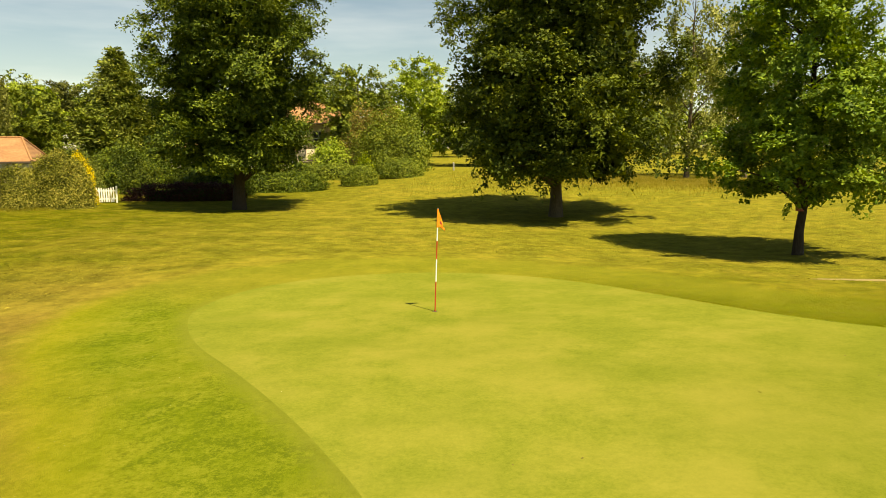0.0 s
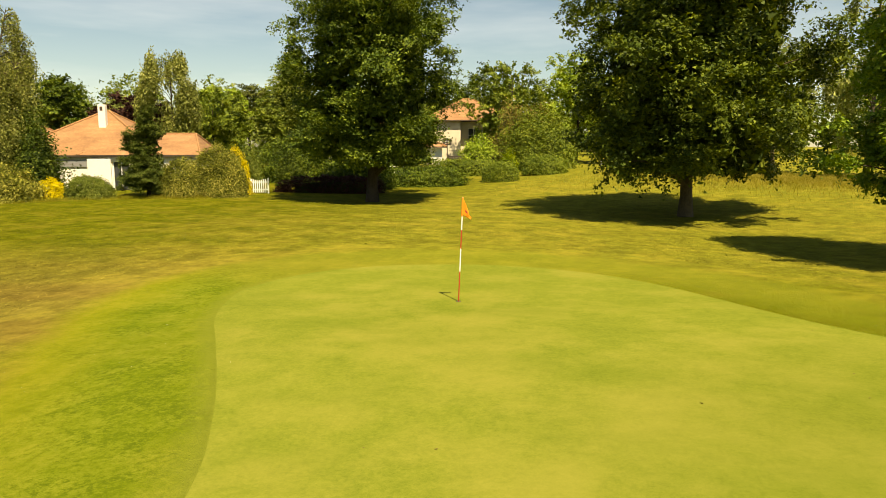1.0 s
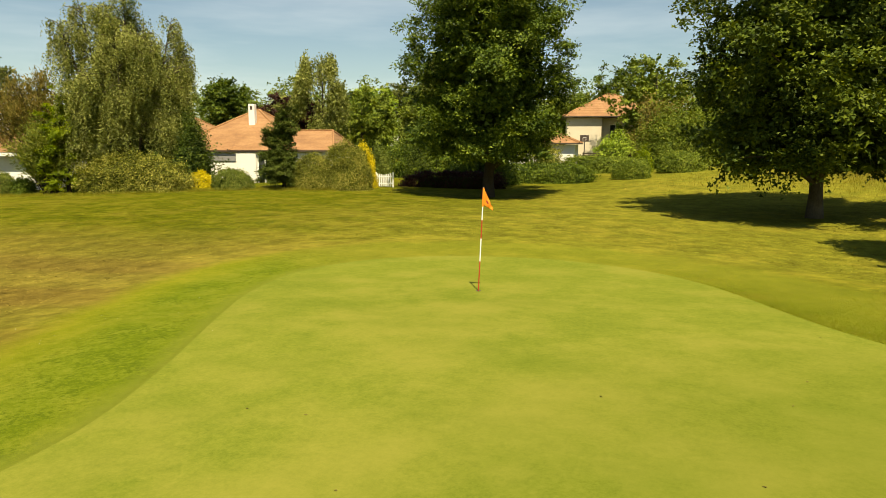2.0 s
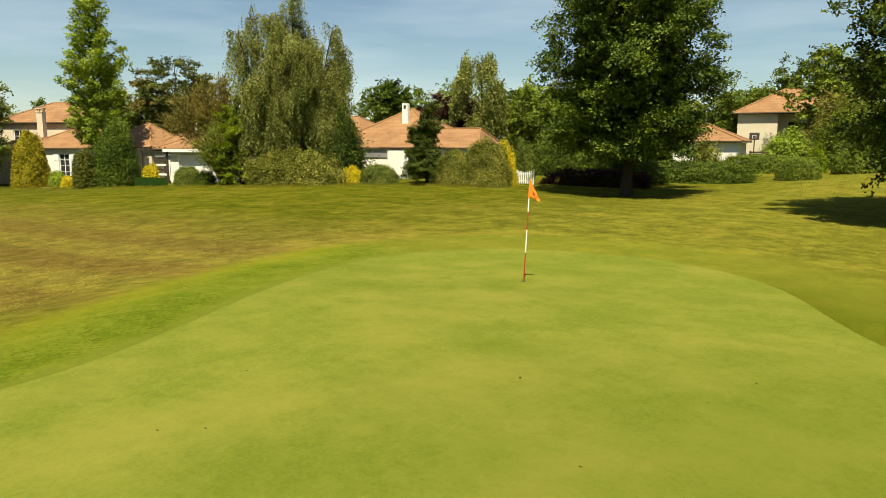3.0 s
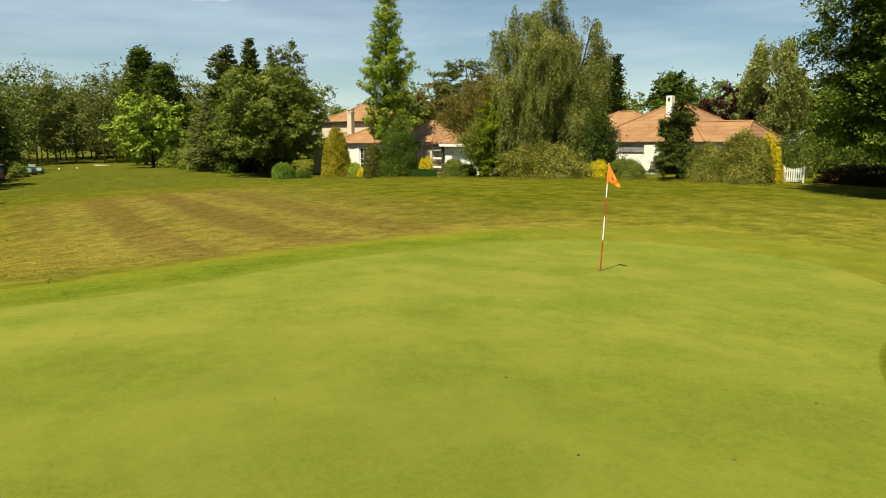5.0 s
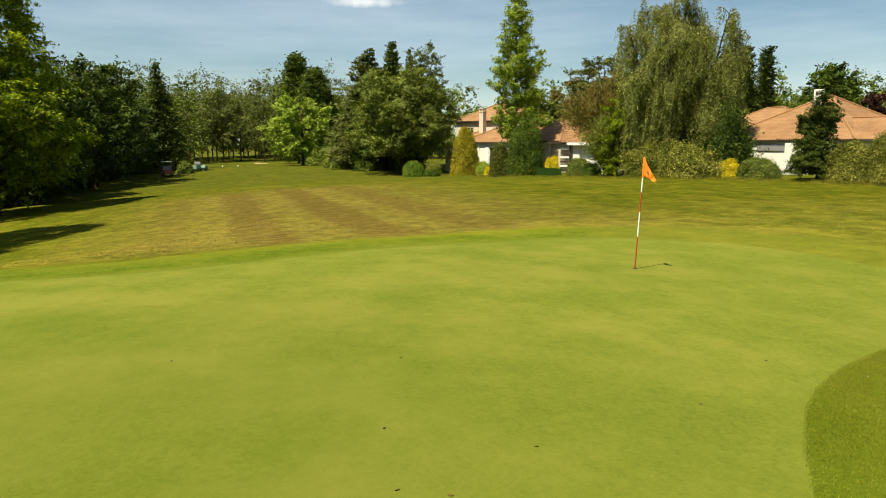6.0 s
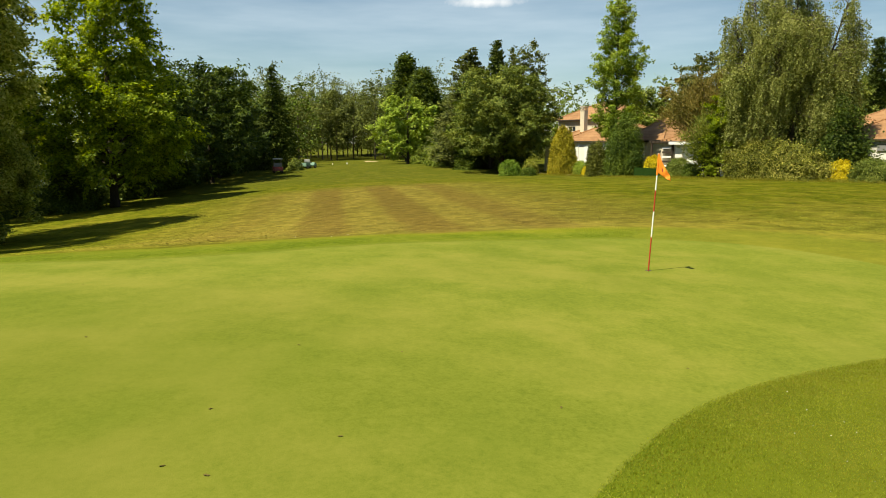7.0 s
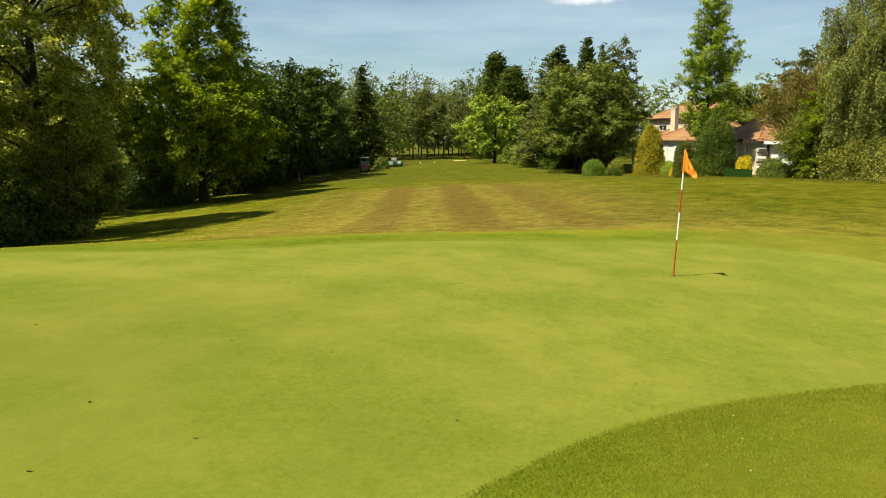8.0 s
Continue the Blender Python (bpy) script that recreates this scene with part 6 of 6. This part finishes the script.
def blades(name, xy, height, width, seed, leaf, label, lift=0.0, lean=0.0):
    """Upright grass blades, one leaning triangle each."""
    rng = np.random.default_rng(seed)
    n = len(xy)
    base = np.column_stack([xy, ground_z(xy[:, 0], xy[:, 1]) + lift])
    a = rng.uniform(0, 2 * math.pi, n)
    side = np.column_stack([np.cos(a), np.sin(a), np.zeros(n)]) * (width * rng.uniform(0.6, 1.4, n))[:, None] * 0.5
    tip = base + np.column_stack([rng.normal(size=(n, 2)) * (lean or height * 0.45), height * rng.uniform(0.5, 1.2, n)])
    v = np.stack([base - side, base + side, tip], axis=1).reshape(-1, 3)
    return tagged(new(name, make_mesh(name, v, np.arange(3 * n).reshape(n, 3), [leaf])), label, "grass", kind="stuff")


BLADE = leaf_material("grass_blade", (0.13, 0.175, 0.010), (0.225, 0.265, 0.02), (0.34, 0.34, 0.045), 0.45, 0.1)
BLADE_TAN = leaf_material("grass_blade_tan", (0.13, 0.145, 0.010), (0.225, 0.222, 0.02), (0.32, 0.28, 0.045), 0.4, 0.1)
BLADE_DRY = leaf_material("grass_blade_dry", (0.15, 0.14, 0.016), (0.26, 0.23, 0.032), (0.38, 0.32, 0.07), 0.45, 0.1)


def collar_spots(seed, n, first, last, reach):
    """Spots on the fringe between two shares of the green's edge, thinning out at the ends and outwards."""
    rng = np.random.default_rng(seed)
    loop = loop_rings(GREEN_LOOP, GREEN_MID, [1, 2])
    t = (first + (last - first) * rng.beta(2.2, 2.2, n)) * len(GREEN_LOOP)
    i = np.floor(t).astype(int) % len(GREEN_LOOP)
    j = (i + 1) % len(GREEN_LOOP)
    u = (t % 1)[:, None]
    p = loop[0][i] * (1 - u) + loop[0][j] * u
    out = loop[1][i] * (1 - u) + loop[1][j] * u - p
    return p + out * (np.minimum(rng.exponential(reach, n), reach * 4) - 0.035 * rng.random(n))[:, None]


fringe = collar_spots(5, 140000, 0.42, 0.80, 1.5)
parched_spots = []
green_spots = []
for q in fringe:
    v = noise.fractal(Vector((float(q[0]) * 0.9, float(q[1]) * 0.9, 3.0)), 0.8, 2.0, 4)
    nearness = 0.75 * math.exp(-((q[0] - 8.5) ** 2 + (q[1] - 14.0) ** 2) / 1.1)
    (parched_spots if 0.5 * v + nearness + 0.3 * math.sin(q[0] * 913.7 + q[1] * 511.3) > 0.36 else green_spots).append(q)
blades("fringe_grass", np.array(green_spots), 0.014, 0.0065, 6, BLADE, "short dense grass blades on the fringe", 0.03)
blades("fringe_grass", np.array(parched_spots), 0.012, 0.0065, 8, BLADE_TAN, "drier tan grass blades on the fringe", 0.03)
rng1 = np.random.default_rng(9)
blades("long_grass", np.column_stack([rng1.normal(17, 7.5, 60000), rng1.normal(57, 4.0, 60000)]), 0.20, 0.024, 10, BLADE_DRY, "long dry meadow grass on the bank")


def edge_spots(seed, n):
    """Spots along the foot of the garden hedges, in uneven drifts."""
    rng = np.random.default_rng(seed)
    line = np.array([(-62.0, 20.6), (-55.0, 24.0), (-50.0, 26.6), (-44.0, 28.9), (-37.0, 30.3), (-33.0, 32.0), (-30.5, 34.6), (-26.0, 37.6), (-23.0, 39.2)])
    t = rng.random(n) * (len(line) - 1)
    t = t + 0.12 * np.sin(t * 17.0)
    k = np.clip(t, 0, len(line) - 1)
    p = np.stack([np.interp(k, np.arange(len(line)), line[:, i]) for i in range(2)], axis=1)
    return p + rng.normal(size=(n, 2)) * 0.45


blades("edge_weeds", edge_spots(15, 15000), 0.20, 0.02, 16, BLADE_TAN, "tall uncut weeds along the garden edge")


def lawn_spots(seed, n):
    """Spots over the lawn round the green, thicker close by, none on the green."""
    rng = np.random.default_rng(seed)
    a = rng.uniform(radians(-60), radians(150), n)
    d = 11 + 44 * rng.beta(1.2, 1.7, n)
    p = np.column_stack([5 - d * np.sin(a), 9 + d * np.cos(a)])
    near = np.min(np.linalg.norm(p[:, None, :] - GREEN_LOOP[None, ::6], axis=2), axis=1)
    inside = np.linalg.norm(p - np.array([0.5, 13.0]), axis=1) < 8.5
    return p[(near > 1.2 + 3.5 * rng.random(n)) & ~inside]


def lawn_blade_material():
    m, nt, bsdf = material("lawn_blade")
    colour, _ = meadow(nt)
    geo = nt.nodes.new("ShaderNodeNewGeometry")
    tone = node(nt, "MapRange", To_Min=0.95, To_Max=1.5)
    nt.links.new(geo.outputs["Random Per Island"], tone.inputs["Value"])
    hs = nt.nodes.new("ShaderNodeHueSaturation")
    nt.links.new(tone.outputs[0], hs.inputs["Value"])
    nt.links.new(colour, hs.inputs["Color"])
    nt.links.new(hs.outputs["Color"], bsdf.inputs["Base Color"])
    bsdf.inputs["Roughness"].default_value, bsdf.inputs["Specular IOR Level"].default_value = 0.9, 0.05
    return m


blades("lawn_grass", lawn_spots(12, 120000), 0.018, 0.042, 13, lawn_blade_material(), "uneven flattened tufts of mown lawn grass", 0.004, 0.07)


# ---- small things on the grass ----
DIVOT = plain_material("dead_leaf", (0.08, 0.07, 0.014), (0.14, 0.11, 0.028), 0.9, 30, 120, 0.3, 0.004)


def build_dead_leaf(x, y, seed):
    """A curled dry leaf lying on the mown turf."""
    rng = np.random.default_rng(seed)
    bm = bmesh.new()
    ring = []
    for a in range(9):
        t = 2 * math.pi * a / 9
        r = 0.013 * rng.uniform(0.55, 1.2)
        ring.append(bm.verts.new((1.5 * r * math.cos(t), 0.8 * r * math.sin(t), 0.003 + 0.006 * abs(math.sin(t)) * rng.random())))
    mid = bm.verts.new((0, 0, 0.002))
    for a in range(9):
        bm.faces.new((ring[a], ring[(a + 1) % 9], mid))
    ob = part("dead_leaf", bm, DIVOT, None)
    ob.matrix_world = pose(x, y, float(ground_z(x, y)) + 0.021, 0, 0, rng.uniform(0, 180))
    return tagged(ob, "small curled brown leaf lying on the green", "leaf", "dead leaves on the green")


for k, (x, y) in enumerate(((0.8, 7.1), (1.5, 7.2), (2.8, 6.0), (7.5, 9.3), (7.9, 10.3), (8.4, 9.3), (8.5, 9.6), (6.0, 13.3), (7.2, 11.9), (5.9, 10.6), (2.5, 5.7), (5.7, 7.5), (5.8, 9.6))):
    build_dead_leaf(x, y, 200 + k)


def build_marker(name, x, y, h, w, label, category):
    bm = box(-w, w, -w, w, -0.05, h, w * 0.3)
    ob = part(name, bm, GREY_PAINT if h > 0.5 else WHITE_PAINT, None)
    ob.matrix_world = pose(x, y, float(ground_z(x, y)), 0, 0, 20)
    return tagged(ob, label, category)


build_marker("marker_post", -0.4, 66.5, 0.75, 0.07, "short grey marker post in the long grass", "post")
build_marker("tee_marker", -108.3, -7.6, 0.22, 0.09, "small white tee marker on the fairway edge", "marker")
build_marker("tee_marker", -108.7, -5.2, 0.22, 0.09, "small white tee marker on the fairway edge", "marker")
rng2 = np.random.default_rng(31)
PETAL = leaf_material("daisy_petal", (0.55, 0.55, 0.5), (0.7, 0.7, 0.66), (0.8, 0.8, 0.76), 0.3, 0.1)
daisy_xy = np.concatenate([rng2.normal((7.7, 14.0), (0.5, 0.35), (26, 2)), rng2.normal((-4.5, 8.6), (1.2, 1.6), (30, 2)), rng2.normal((10.5, 15.5), (1.5, 1.2), (40, 2))])
dz = ground_z(daisy_xy[:, 0], daisy_xy[:, 1]) + 0.06
dv, df = leaf_cards(rng2, np.column_stack([daisy_xy, dz]), np.array([0, 0, 1.0]) + rng2.normal(size=(len(daisy_xy), 3)) * 0.3, 0.008, slim=1.0)
tagged(new("daisies", make_mesh("daisies", dv, df, [PETAL])), "tiny white daisies scattered in the fringe grass", "flowers", kind="stuff")
